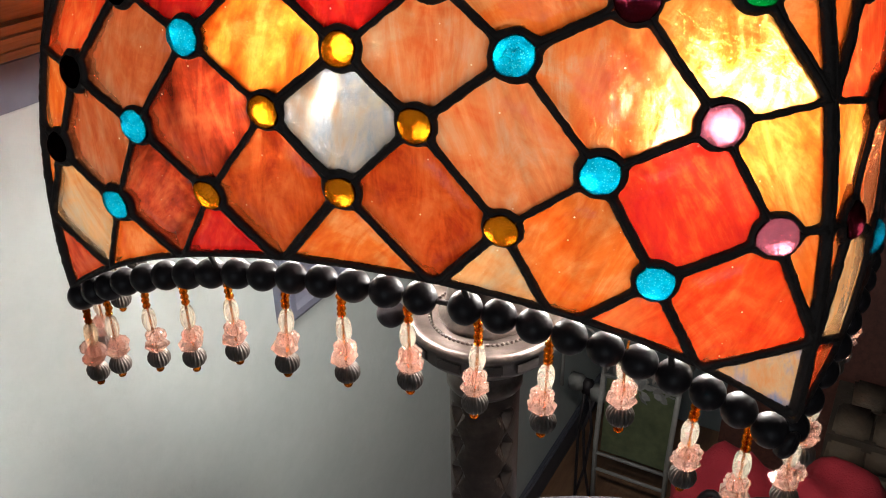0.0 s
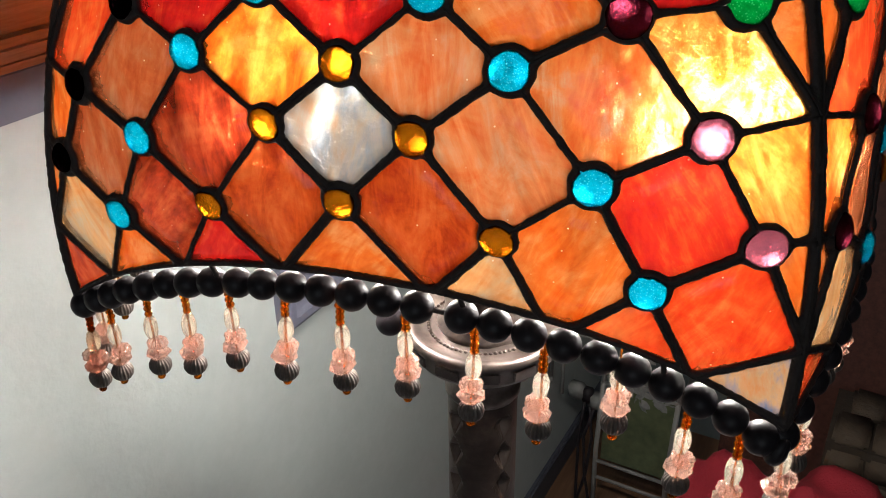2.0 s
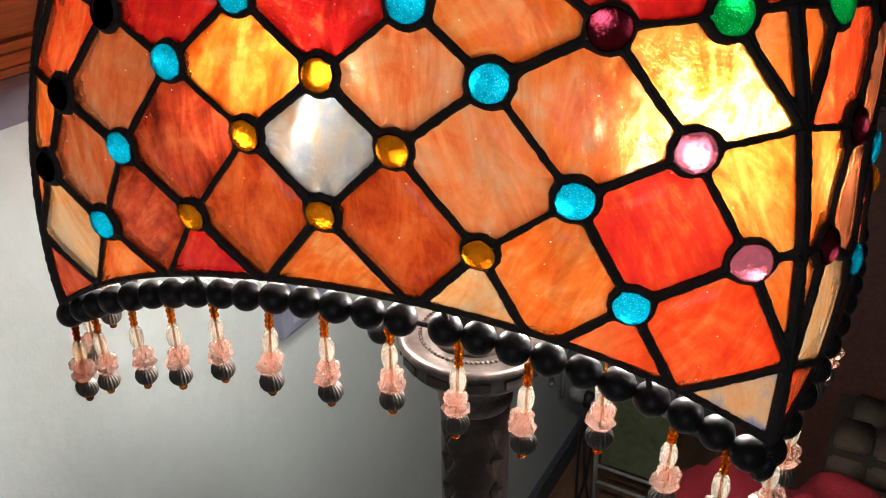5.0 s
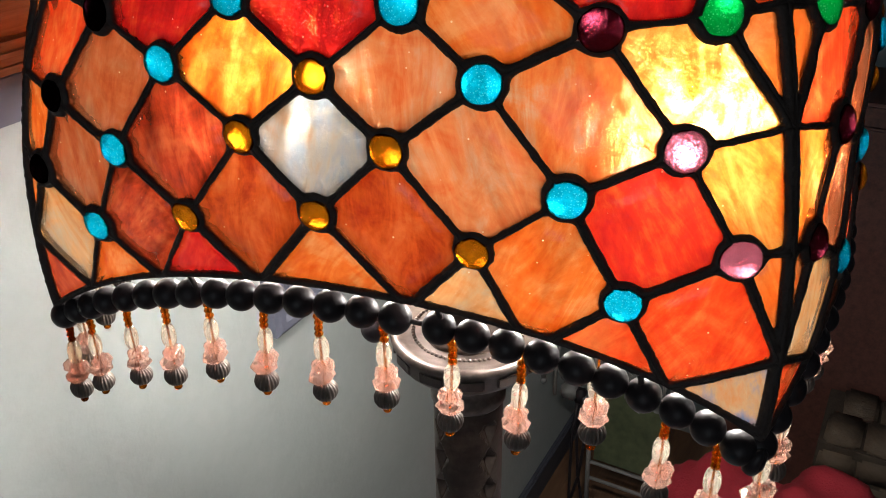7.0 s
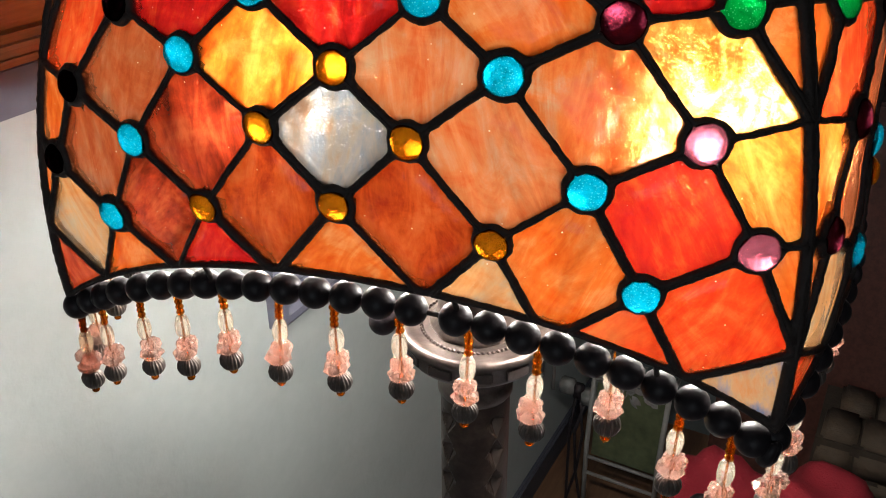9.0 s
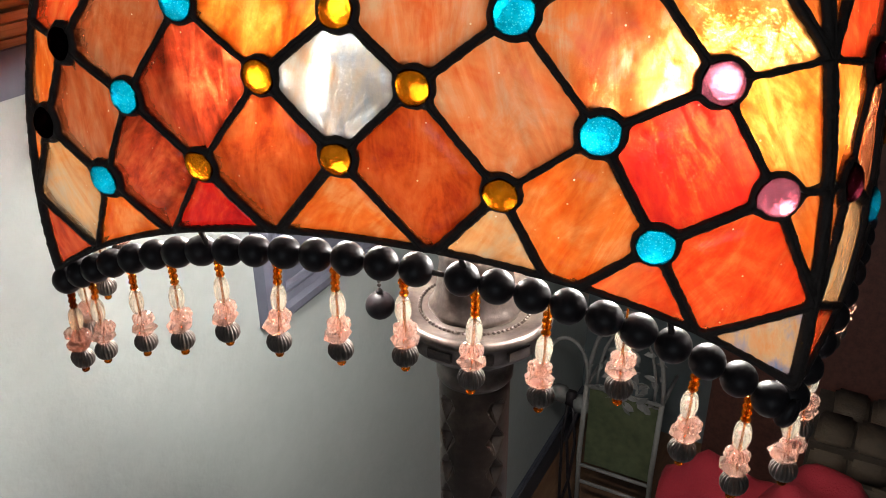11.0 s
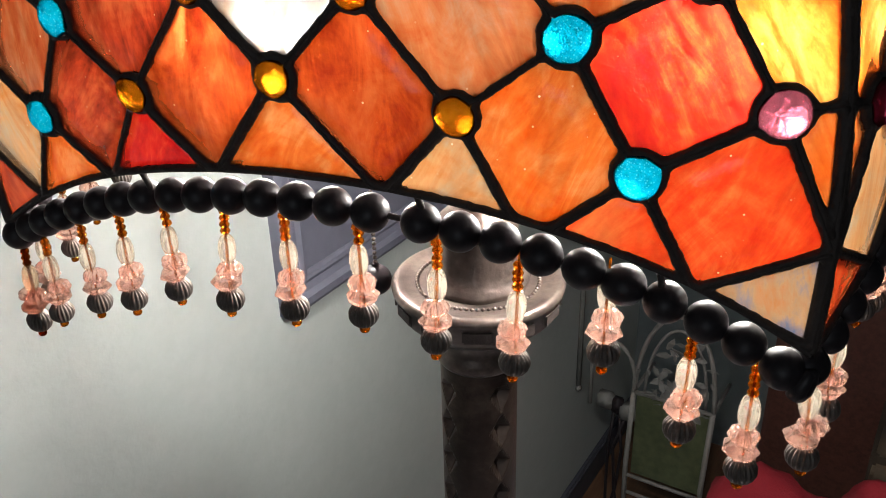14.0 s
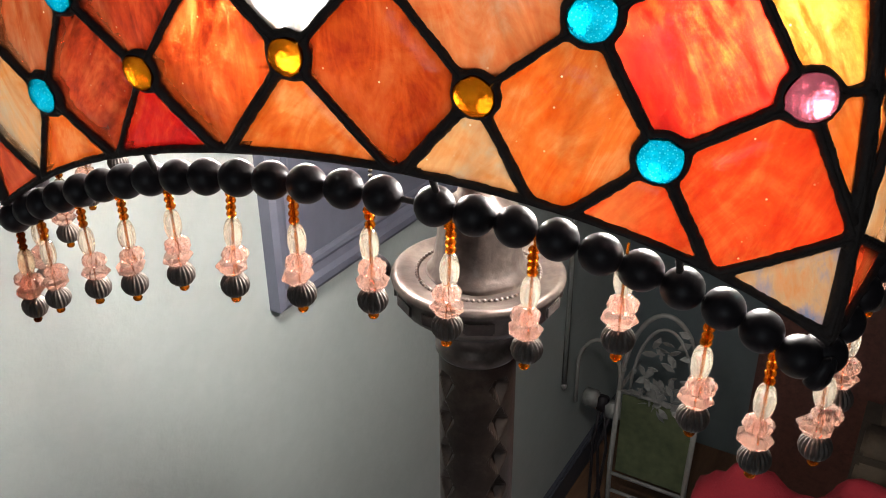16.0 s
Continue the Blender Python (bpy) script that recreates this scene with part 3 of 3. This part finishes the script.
for i in range(4):
    panel(90 * i, i == 0, i % 2 == 1)
# unseen cap, added to keep the bulbs' light off the ceiling
_w = half_width(TOP) + 0.012
_cap = [(-_w, -_w), (_w, -_w), (_w, _w), (-_w, _w)]
part("cap", mesh("cap", [(x, y, TOP - Z0 + 0.004) for x, y in _cap] + [(0.2 * x, 0.2 * y, TOP - Z0 + 0.03) for x, y in _cap], [(0, 1, 5, 4), (1, 2, 6, 5), (2, 3, 7, 6), (3, 0, 4, 7), (4, 5, 6, 7)], BRONZE, smooth=False), shade, label="added bronze top cap that keeps the light in")


# ---- bead fringe ----
def bead_data():
    d = {}
    ball = [(0.0068 * math.sin(math.pi * k / 14) + 1e-5, -0.0068 * math.cos(math.pi * k / 14)) for k in range(15)]
    d["black"] = mesh("black_bead", *lathe(ball, 24), BLACK_BEAD)
    seed = [(1e-5, -0.0013), (0.0008, -0.00128), (0.0015, -0.0009), (0.0019, -0.0002), (0.0019, 0.0002), (0.0015, 0.0009), (0.0008, 0.00128), (1e-5, 0.0013)]
    d["seed"] = mesh("seed_bead", *lathe(seed, 12), SEED_BEAD)
    oval = [(0.0033 * math.sin(math.pi * k / 10) ** 0.8 + 1e-5, -0.0064 * math.cos(math.pi * k / 10)) for k in range(11)]
    d["oval"] = mesh("oval_bead", *lathe(oval, 20, 9, 0.06), CLEAR_BEAD)
    flower = [(1e-5, -0.0029), (0.0024, -0.0029), (0.0040, -0.0017), (0.0046, 0), (0.0040, 0.0017), (0.0024, 0.0029), (1e-5, 0.0029)]
    d["flower"] = mesh("flower_bead", *lathe(flower, 60, 10, 0.13), PINK_BEAD)
    facet = [(1e-5, -0.0028), (0.0036, -0.0028), (0.0060, -0.0004), (0.0060, 0.0004), (0.0036, 0.0028), (1e-5, 0.0028)]
    d["facet"] = mesh("faceted_bead", *lathe(facet, 7), PINK_BEAD, smooth=False)
    ribbed = [(0.0051 * math.sin(math.pi * k / 14) + 1e-5, -0.0051 * math.cos(math.pi * k / 14)) for k in range(15)]
    d["ribbed"] = mesh("ribbed_bead", *lathe(ribbed, 90, 18, 0.075, 150), BRONZE_BEAD)
    drop = [(1e-5, -0.0058), (0.0026, -0.0045), (0.0033, -0.001), (0.0026, 0.003), (0.0016, 0.0055), (1e-5, 0.0066)]
    big = [(0.0092 * math.sin(math.pi * k / 16) + 1e-5, -0.0092 * math.cos(math.pi * k / 16)) for k in range(17)] + [(0.0022, 0.0098), (0.0018, 0.0112)]
    d["pull"] = mesh("ball", *lathe(big, 28), BLACK_BEAD)
    d["tip"] = mesh("corner_bead", *lathe(drop, 16), BLACK_BEAD)
    return d


BEADS = bead_data()
SHADE_UP = SHADE.to_3x3().inverted() @ Vector((0, 0, 1))


def strand(top, rnd, seeds):
    """One hanging strand: thread, four amber seeds, clear oval, two pink beads, ribbed ball, amber end."""
    lean = Matrix.Rotation(radians(rnd.gauss(0, 1.6)), 4, "X") @ Matrix.Rotation(radians(rnd.gauss(0, 1.6)), 4, "Y")
    hang = SHADE_UP.to_track_quat("Z", "Y").to_matrix().to_4x4()
    root = part("bead_strand", THREAD, shade, Matrix.Translation(top) @ hang @ lean)
    z = 0.0
    order = [("seed", 0.0027)] * seeds + [("oval", 0.0124), ("flower", 0.0050), ("facet", 0.0053), ("ribbed", 0.0100), ("seed", 0.0026)]
    for kind, h in order:
        off = rnd.gauss(0, 0.0008 if kind in ("flower", "facet") else 0.00015)
        m = Matrix.Translation((off, rnd.gauss(0, 0.0002), z - h / 2)) @ Matrix.Rotation(rnd.uniform(0, 6.28), 4, "Z") @ Matrix.Rotation(rnd.gauss(0, 0.12 if kind in ("flower", "facet") else 0.03), 4, "X")
        part(BEADS[kind].name, BEADS[kind], root, m)
        z -= h


THREAD = mesh("bead_strand", *tube([(0, 0, 0.006), (0, 0, -0.02), (0, 0, -0.036)], 0.0004, 6), SEED_BEAD)
# 25 black beads a side on a wire, crowded towards one end, with a gap for the clip past the middle; strands hang between some of them
PLACES = [k + (0.3 if k > 14 else 0) - 0.55 * min(k / 2.5, max(0, (14 - k) / 11.5)) for k in range(25)]
HANGS = [(0.0, 4), (1.21, 4), (3.29, 4), (5.26, 4), (7.24, 3), (9.5, 4), (11.45, 4), (13.54, 3), (15.73, 4), (17.76, 4), (19.95, 0), (22.05, 4), (23.7, 4)]
LEFT, RIGHT = -half_width(RIDGE[-6, 4]), half_width(RIDGE[6, 4])


def bead_line(x):
    """Where the middle of a bead hangs below the hem, in the shade's frame."""
    drop = 0.0122 - 0.0045 * max(0.0, -x / 0.16) ** 5
    return on_panel(x, hem(x) - drop, -0.002)


rnd = random.Random(5)
for side in range(4):
    spin = Matrix.Rotation(radians(90 * side), 4, "Z") @ Matrix.Diagonal((-1 if side % 2 else 1, 1, 1, 1))
    BELLY["low"] = 0.031 if side % 2 else 0.0
    fine = [LEFT + 0.002 + (RIGHT - LEFT - 0.009) * k / 400 for k in range(401)]
    pts = [bead_line(x) for x in fine]
    run = [0.0]
    for a, b in zip(pts, pts[1:]):
        run.append(run[-1] + (b - a).length)

    def along_wire(slot):
        s = run[-1] * slot / PLACES[-1]
        return spin @ pts[min(range(401), key=lambda j: abs(run[j] - s))]

    for slot in PLACES:
        m = Matrix.Translation(along_wire(slot)) @ Matrix.Rotation(rnd.uniform(0, 6.28), 4, "X") @ Matrix.Diagonal((rnd.uniform(0.98, 1.03), rnd.uniform(0.97, 1.03), 1, 1))
        part("black_bead", BEADS["black"], shade, m)
    part("wire", mesh("wire", *tube([spin @ p for p in pts[::8]], 0.0011, 8), LEAD), shade, label="black wire through the beads")
    for slot, seeds in HANGS:
        strand(along_wire(slot) - SHADE_UP * (0.0047 if seeds else -0.001), rnd, seeds)
    for s in (0.275, 0.625, 0.86):
        x = LEFT + (RIGHT - LEFT) * s
        a, b = on_panel(x, hem(x), -0.001), bead_line(x)
        part("wire_loop", mesh("wire_loop", *tube([spin @ p for p in (a, (a + b) / 2 + Vector((0.0008, 0, 0)), b, b - Vector((0, 0, 0.003)))], 0.0012), LEAD), shade)
    tip = spin @ on_panel(RIGHT, RIDGE[6, 4] - 0.0125, 0.0)
    part("corner_bead", BEADS["tip"], shade, Matrix.Translation(tip) @ Matrix.Rotation(radians(20), 4, "Y"))

# ---- bulbs and lamp base ----
RUN = Vector((math.cos(radians(PHI)), math.sin(radians(PHI)), 0))
bulb_prof = [(1e-4, -0.03), (0.012, -0.0275), (0.02, -0.0205), (0.0235, -0.01), (0.0225, 0.002), (0.017, 0.016), (0.0125, 0.026), (0.0125, 0.034)]
for s in (-1, 1):
    b = thing("light_bulb", label="glowing warm light bulb inside the shade", category="light bulb", group="bulbs in the shade")
    c = Vector((AXIS.x, AXIS.y, 1.148 if s < 0 else 1.150)) + RUN * (0.109 if s > 0 else -0.122) + Vector((-RUN.y, RUN.x, 0)) * (0.034 if s < 0 else 0.0)
    b.matrix_world = Matrix.Translation(c) @ (RUN * -s + Vector((0, 0, 0.35))).to_track_quat("Z", "Y").to_matrix().to_4x4()
    part("bulb", mesh("bulb", *lathe(bulb_prof, 24), BULB_GLOW), b)
    part("socket", mesh("socket", *lathe([(0.013, 0.034), (0.016, 0.036), (0.017, 0.07), (0.012, 0.078)], 24), BRONZE), b, label="bronze lamp socket")

FLANGE = 1.008
BASE = Vector((0.0215, 0.448, 0))
lamp = thing("table_lamp", BASE, label="aged bronze table lamp base with a notched column", category="lamp")


def column_mesh(low, high, r):
    """A round column with four upright rows of cut diamonds."""
    na, nz = 120, 180
    vs, fs = [], []
    for k in range(nz + 1):
        z = low + (high - low) * k / nz
        for i in range(na):
            a = 2 * math.pi * i / na
            cut = 0.0
            for q in range(4):
                da = (a - radians(-145 + 90 * q) + math.pi) % (2 * math.pi) - math.pi
                dz = (z - high + 0.03) % 0.0255 - 0.01275
                cut = max(cut, 1 - abs(da) / 0.34 - abs(dz) / 0.0125)
            rr = r - 0.0075 * min(max(cut, 0), 0.7) * (z < high - 0.012)
            vs.append((rr * math.cos(a), rr * math.sin(a), z))
    for k in range(nz):
        for i in range(na):
            j = (i + 1) % na
            fs.append((k * na + i, k * na + j, (k + 1) * na + j, (k + 1) * na + i))
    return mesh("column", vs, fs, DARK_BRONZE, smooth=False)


TABLE = 0.62
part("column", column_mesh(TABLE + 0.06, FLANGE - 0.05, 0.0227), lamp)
part("collar", mesh("collar", *lathe([(0.0232, FLANGE - 0.052), (0.0245, FLANGE - 0.050), (0.0245, FLANGE - 0.044), (0.0235, FLANGE - 0.042), (0.0235, FLANGE - 0.034), (0.026, FLANGE - 0.031), (0.026, FLANGE - 0.022)], 48), BRONZE), lamp)
dish = part("flange", mesh("flange", *lathe([(0.022, FLANGE - 0.030), (0.035, FLANGE - 0.026), (0.0432, FLANGE - 0.019), (0.0456, FLANGE - 0.0155), (0.0465, FLANGE - 0.006), (0.0484, FLANGE - 0.0045), (0.0487, FLANGE - 0.002), (0.0474, FLANGE), (0.0451, FLANGE + 0.0006), (0.0416, FLANGE - 0.0004), (0.036, FLANGE - 0.0014), (0.020, FLANGE - 0.001)], 72), BRONZE), lamp)
# no recess is cut: black blocks on the rim give the slots' inner shade
for k in range(12):
    a = 2 * math.pi * k / 12
    slot = bm_mesh("slot", box((0.0446, -0.0082, -0.0045), (0.0467, 0.0082, 0.0035), 0.001), LEAD)
    part("slot", slot, dish, Matrix.Rotation(a, 4, "Z") @ Matrix.Translation((0, 0, FLANGE - 0.0105)), "black block standing in for a slot's shaded recess")
bead_row = mesh("rim_bead", *lathe([(1e-5, -0.0008), (0.0011, -0.0004), (0.0013, 0.0002), (0.0008, 0.001), (1e-5, 0.0013)], 10), BRONZE)
for k in range(72):
    a = 2 * math.pi * k / 72
    part("rim_bead", bead_row, dish, Matrix.Translation((0.0342 * math.cos(a), 0.0342 * math.sin(a), FLANGE - 0.0012)))
part("neck", mesh("neck", *lathe([(0.0285, FLANGE - 0.002), (0.0282, FLANGE + 0.002), (0.0255, FLANGE + 0.004), (0.0235, FLANGE + 0.012), (0.0215, FLANGE + 0.03), (0.0225, FLANGE + 0.034), (0.021, FLANGE + 0.038), (0.012, FLANGE + 0.045), (0.009, FLANGE + 0.06), (0.009, 1.3), (0.006, 1.36)], 48, 8, 0.02), BRONZE), lamp)
part("foot", mesh("foot", *lathe([(0.07, TABLE), (0.075, TABLE + 0.008), (0.06, TABLE + 0.025), (0.03, TABLE + 0.045), (0.0232, TABLE + 0.062)], 48), BRONZE), lamp)
pull = thing("pull_chain", label="black ball on a beaded pull chain under the shade", category="pull chain")
pull.location = (-0.0375, 0.46, 1.0)
part("ball", BEADS["pull"], pull)
links = mesh("chain_bead", *lathe([(1e-5, -0.0012), (0.0011, -0.0007), (0.0013, 0), (0.0011, 0.0007), (1e-5, 0.0012)], 10), BRONZE_BEAD)
for k in range(36):
    part("chain_bead", links, pull, Matrix.Translation((0, 0, 0.0115 + 0.0029 * k)))

table = thing("side_table", (0.13, 0.317, 0), label="round pale lilac-grey side table under the lamp", category="table")
part("tabletop", mesh("tabletop", *lathe([(0.36, 0.595), (0.37, 0.60), (0.37, 0.614), (0.366, 0.62)], 64), TABLE_PAINT), table)
part("pedestal", mesh("pedestal", *lathe([(0.15, -0.15), (0.15, -0.13), (0.03, -0.09), (0.025, 0.55), (0.08, 0.595)], 32), TABLE_PAINT), table)

# ---- things on the wall and on the floor behind the lamp ----
def in_room(x, y, z, turn=0):
    return ROOM @ pose(x, y, z, 0, 0, turn)


picture = thing("picture_frame", label="slate-blue moulded picture frame on the grey-green wall", category="picture frame")
picture.matrix_world = in_room(0.595, LW, 0.777)
PW, PH = 0.40, 0.30


def rail(length, width):
    """A mitred frame bar along x with a stepped moulding, its outer edge at z = 0."""
    prof = [(0.0, 0.0), (0.0, -0.014), (0.006, -0.018), (0.014, -0.018), (0.018, -0.012), (0.026, -0.010), (0.031, -0.013), (width - 0.003, -0.012), (width, -0.008), (width, 0.0)]
    vs = [(h, d, h) for h, d in prof] + [(length - h, d, h) for h, d in prof]
    n = len(prof)
    fs = [(i, (i + 1) % n, n + (i + 1) % n, n + i) for i in range(n)] + [tuple(range(n - 1, -1, -1)), tuple(range(n, 2 * n))]
    return mesh("frame_bar", vs, fs, FRAME_PAINT, smooth=False)


for length, m in ((PW, pose(0, 0, 0)), (PW, pose(PW, 0, PH, 0, 180, 0)), (PH, pose(0, 0, PH, 0, 90, 0)), (PH, pose(PW, 0, 0, 0, -90, 0))):
    part("frame_bar", rail(length, 0.038), picture, m)
part("picture_panel", bm_mesh("picture_panel", box((0.035, -0.006, 0.035), (PW - 0.035, -0.001, PH - 0.035)), FRAME_PAINT), picture)


def wire(name, points, r, material, parent):
    return part(name, mesh(name, *tube(points, r, 8), material), parent)


stand = thing("wire_stand", label="small white wire stand with a mottled green panel", category="stand")
stand.matrix_world = in_room(1.40, 0.265, LOW)
STW, SH = 0.155, 0.365
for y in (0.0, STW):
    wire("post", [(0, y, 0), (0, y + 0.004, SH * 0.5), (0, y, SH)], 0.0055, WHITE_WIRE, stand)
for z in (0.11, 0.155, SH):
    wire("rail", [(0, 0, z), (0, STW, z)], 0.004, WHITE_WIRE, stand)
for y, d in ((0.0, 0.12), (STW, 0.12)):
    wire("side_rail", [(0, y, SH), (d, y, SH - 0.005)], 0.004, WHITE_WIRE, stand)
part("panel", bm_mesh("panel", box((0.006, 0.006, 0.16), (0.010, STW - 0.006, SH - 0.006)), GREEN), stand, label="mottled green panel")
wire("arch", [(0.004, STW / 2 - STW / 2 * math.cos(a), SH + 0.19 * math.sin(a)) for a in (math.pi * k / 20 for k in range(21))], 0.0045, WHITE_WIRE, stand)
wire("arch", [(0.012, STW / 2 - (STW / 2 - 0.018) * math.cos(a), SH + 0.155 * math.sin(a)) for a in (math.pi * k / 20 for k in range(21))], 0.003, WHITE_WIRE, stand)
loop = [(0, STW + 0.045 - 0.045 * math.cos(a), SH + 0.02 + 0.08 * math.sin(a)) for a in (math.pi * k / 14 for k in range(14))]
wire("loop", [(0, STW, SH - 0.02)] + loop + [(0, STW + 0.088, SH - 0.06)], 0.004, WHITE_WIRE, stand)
rnd = random.Random(3)
for k in range(70):
    c = Vector((rnd.uniform(-0.012, 0.012), min(max(rnd.gauss(0.07, 0.034), 0.008), STW - 0.008), SH - 0.03 + abs(rnd.gauss(0.0, 0.075))))
    a, r = rnd.uniform(0, 6.28), rnd.uniform(0.007, 0.017)
    d, e = Vector((0, math.cos(a), math.sin(a))), Vector((0, -math.sin(a), math.cos(a)))
    tilt = Vector((rnd.uniform(-0.5, 0.5) * r, 0, 0))
    vs = [c - d * r, c - d * 0.3 * r + e * 0.4 * r + tilt, c + d * 0.5 * r + e * 0.3 * r + tilt, c + d * r, c + d * 0.5 * r - e * 0.3 * r, c - d * 0.3 * r - e * 0.4 * r]
    vs += [v + Vector((0.0015, 0, 0)) for v in vs]
    fs = [tuple(range(6)), tuple(range(11, 5, -1))] + [(i, 6 + i, 6 + (i + 1) % 6, (i + 1) % 6) for i in range(6)]
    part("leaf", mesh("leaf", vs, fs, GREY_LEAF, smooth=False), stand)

strip = thing("cord_strip", label="narrow pale plastic strip fixed upright to the painted wall", category="cord cover")
strip.matrix_world = in_room(1.405, LW, 0.178)
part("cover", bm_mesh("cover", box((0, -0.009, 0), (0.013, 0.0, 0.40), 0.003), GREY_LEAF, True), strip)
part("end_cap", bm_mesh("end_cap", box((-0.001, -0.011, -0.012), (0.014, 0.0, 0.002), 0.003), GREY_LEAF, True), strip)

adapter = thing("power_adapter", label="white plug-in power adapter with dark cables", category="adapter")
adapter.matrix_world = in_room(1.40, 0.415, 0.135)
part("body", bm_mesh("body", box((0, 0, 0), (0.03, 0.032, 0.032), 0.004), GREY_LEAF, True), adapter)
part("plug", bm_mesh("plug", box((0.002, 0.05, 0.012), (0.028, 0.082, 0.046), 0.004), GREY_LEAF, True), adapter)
part("socket_block", bm_mesh("socket_block", box((0.006, 0.03, 0.006), (0.026, 0.052, 0.040), 0.003), BLACK_BEAD, True), adapter)
for y, d in ((0.02, 0.02), (0.034, -0.012), (0.045, 0.006)):
    wire("cable", [(0.01, y, 0.01), (0.005, y + d, -0.08), (0.0, y + d * 0.5, -0.18), (-0.02, y - d, -0.283)], 0.0035, BLACK_BEAD, adapter)

cabinet = thing("cabinet", label="dark red-brown wooden cabinet against the far wall", category="cabinet")
cabinet.matrix_world = in_room(1.55, -1.3, LOW)
part("body", bm_mesh("body", box((0.012, 0, 0.06), (0.22, 1.50, 0.95), 0.004), DARK_WOOD), cabinet)
part("top", bm_mesh("top", box((-0.01, -0.015, 0.95), (0.225, 1.515, 0.975), 0.006), DARK_WOOD), cabinet)
part("plinth", bm_mesh("plinth", box((0.02, 0.01, 0.0), (0.215, 1.49, 0.06), 0.003), DARK_WOOD), cabinet)
for k in range(4):
    part("door", bm_mesh("door", box((0.0, 0.01 + 0.373 * k, 0.08), (0.014, 0.371 + 0.373 * k, 0.93), 0.004), DARK_WOOD), cabinet)

hearth = thing("stone_hearth", label="tan flagstone hearth in front of the cabinet", category="hearth")
hearth.matrix_world = in_room(1.36, 0.0, LOW)
part("mortar", bm_mesh("mortar", box((0.004, -0.90, 0), (0.176, -0.004, 0.41)), MORTAR), hearth)
def stone(parent, lo, hi):
    """A rough rounded stone that fills a box."""
    bm = box(lo, hi, 0.006)
    for v in bm.verts:
        v.co += 0.005 * noise.noise_vector(v.co * 28)
    part("stone", bm_mesh("stone", bm, STONE, True), parent)


for row in range(8):
    y = -rnd.uniform(0, 0.03)
    while y > -0.84:
        w, h = rnd.uniform(0.06, 0.12), 0.0475
        stone(hearth, (-0.004, y - w + 0.0015, 0.05 * row), (0.02, y - 0.0015, 0.05 * row + h))
        if row == 7:
            stone(hearth, (0.01, y - w + 0.003, 0.40), (0.09, y - 0.003, 0.425))
            stone(hearth, (0.096, y - w - 0.017, 0.40), (0.176, y - 0.023, 0.425))
        y -= w


def lump(name, centre, size, material, parent, seed, label=""):
    """A soft stuffed form with folds."""
    bm = bmesh.new()
    bmesh.ops.create_icosphere(bm, subdivisions=4, radius=1)
    for v in bm.verts:
        p = v.co.copy()
        q = Vector([math.copysign(abs(c) ** 0.75, c) for c in p])
        f = 1 + 0.22 * noise.noise(p * 1.8 + Vector((seed, 0, 0))) + 0.10 * abs(noise.noise(p * 4.0 + Vector((0, seed, 0))))
        v.co = Vector(centre) + Vector((q.x * size[0] * f, q.y * size[1] * f, q.z * size[2] * f))
    return part(name, bm_mesh(name, bm, material, True), parent, label=label)


bag = thing("red_bag", label="crumpled red cloth bag with black straps on the floor", category="bag")
bag.matrix_world = in_room(1.22, 0.05, LOW)
lump("body", (0, 0.05, 0.20), (0.09, 0.12, 0.20), RED_CLOTH, bag, 1.0)
lump("flap", (-0.02, -0.10, 0.225), (0.09, 0.11, 0.225), RED_CLOTH, bag, 5.0)
lump("pocket", (-0.05, -0.26, 0.22), (0.08, 0.10, 0.22), RED_CLOTH, bag, 9.0)
for y0, z0, w, h in ((-0.02, 0.40, 0.08, 0.05), (-0.19, 0.44, 0.09, 0.035), (0.09, 0.36, 0.03, 0.06), (-0.10, 0.30, 0.12, 0.10), (-0.27, 0.36, 0.05, 0.09)):
    wire("strap", [(-0.085 + 0.02 * math.sin(t), y0 + w * math.cos(t), z0 - 0.06 + h * math.sin(t) * 1.3) for t in (math.pi * q / 12 for q in range(13))], 0.007, BLACK_BEAD, bag)
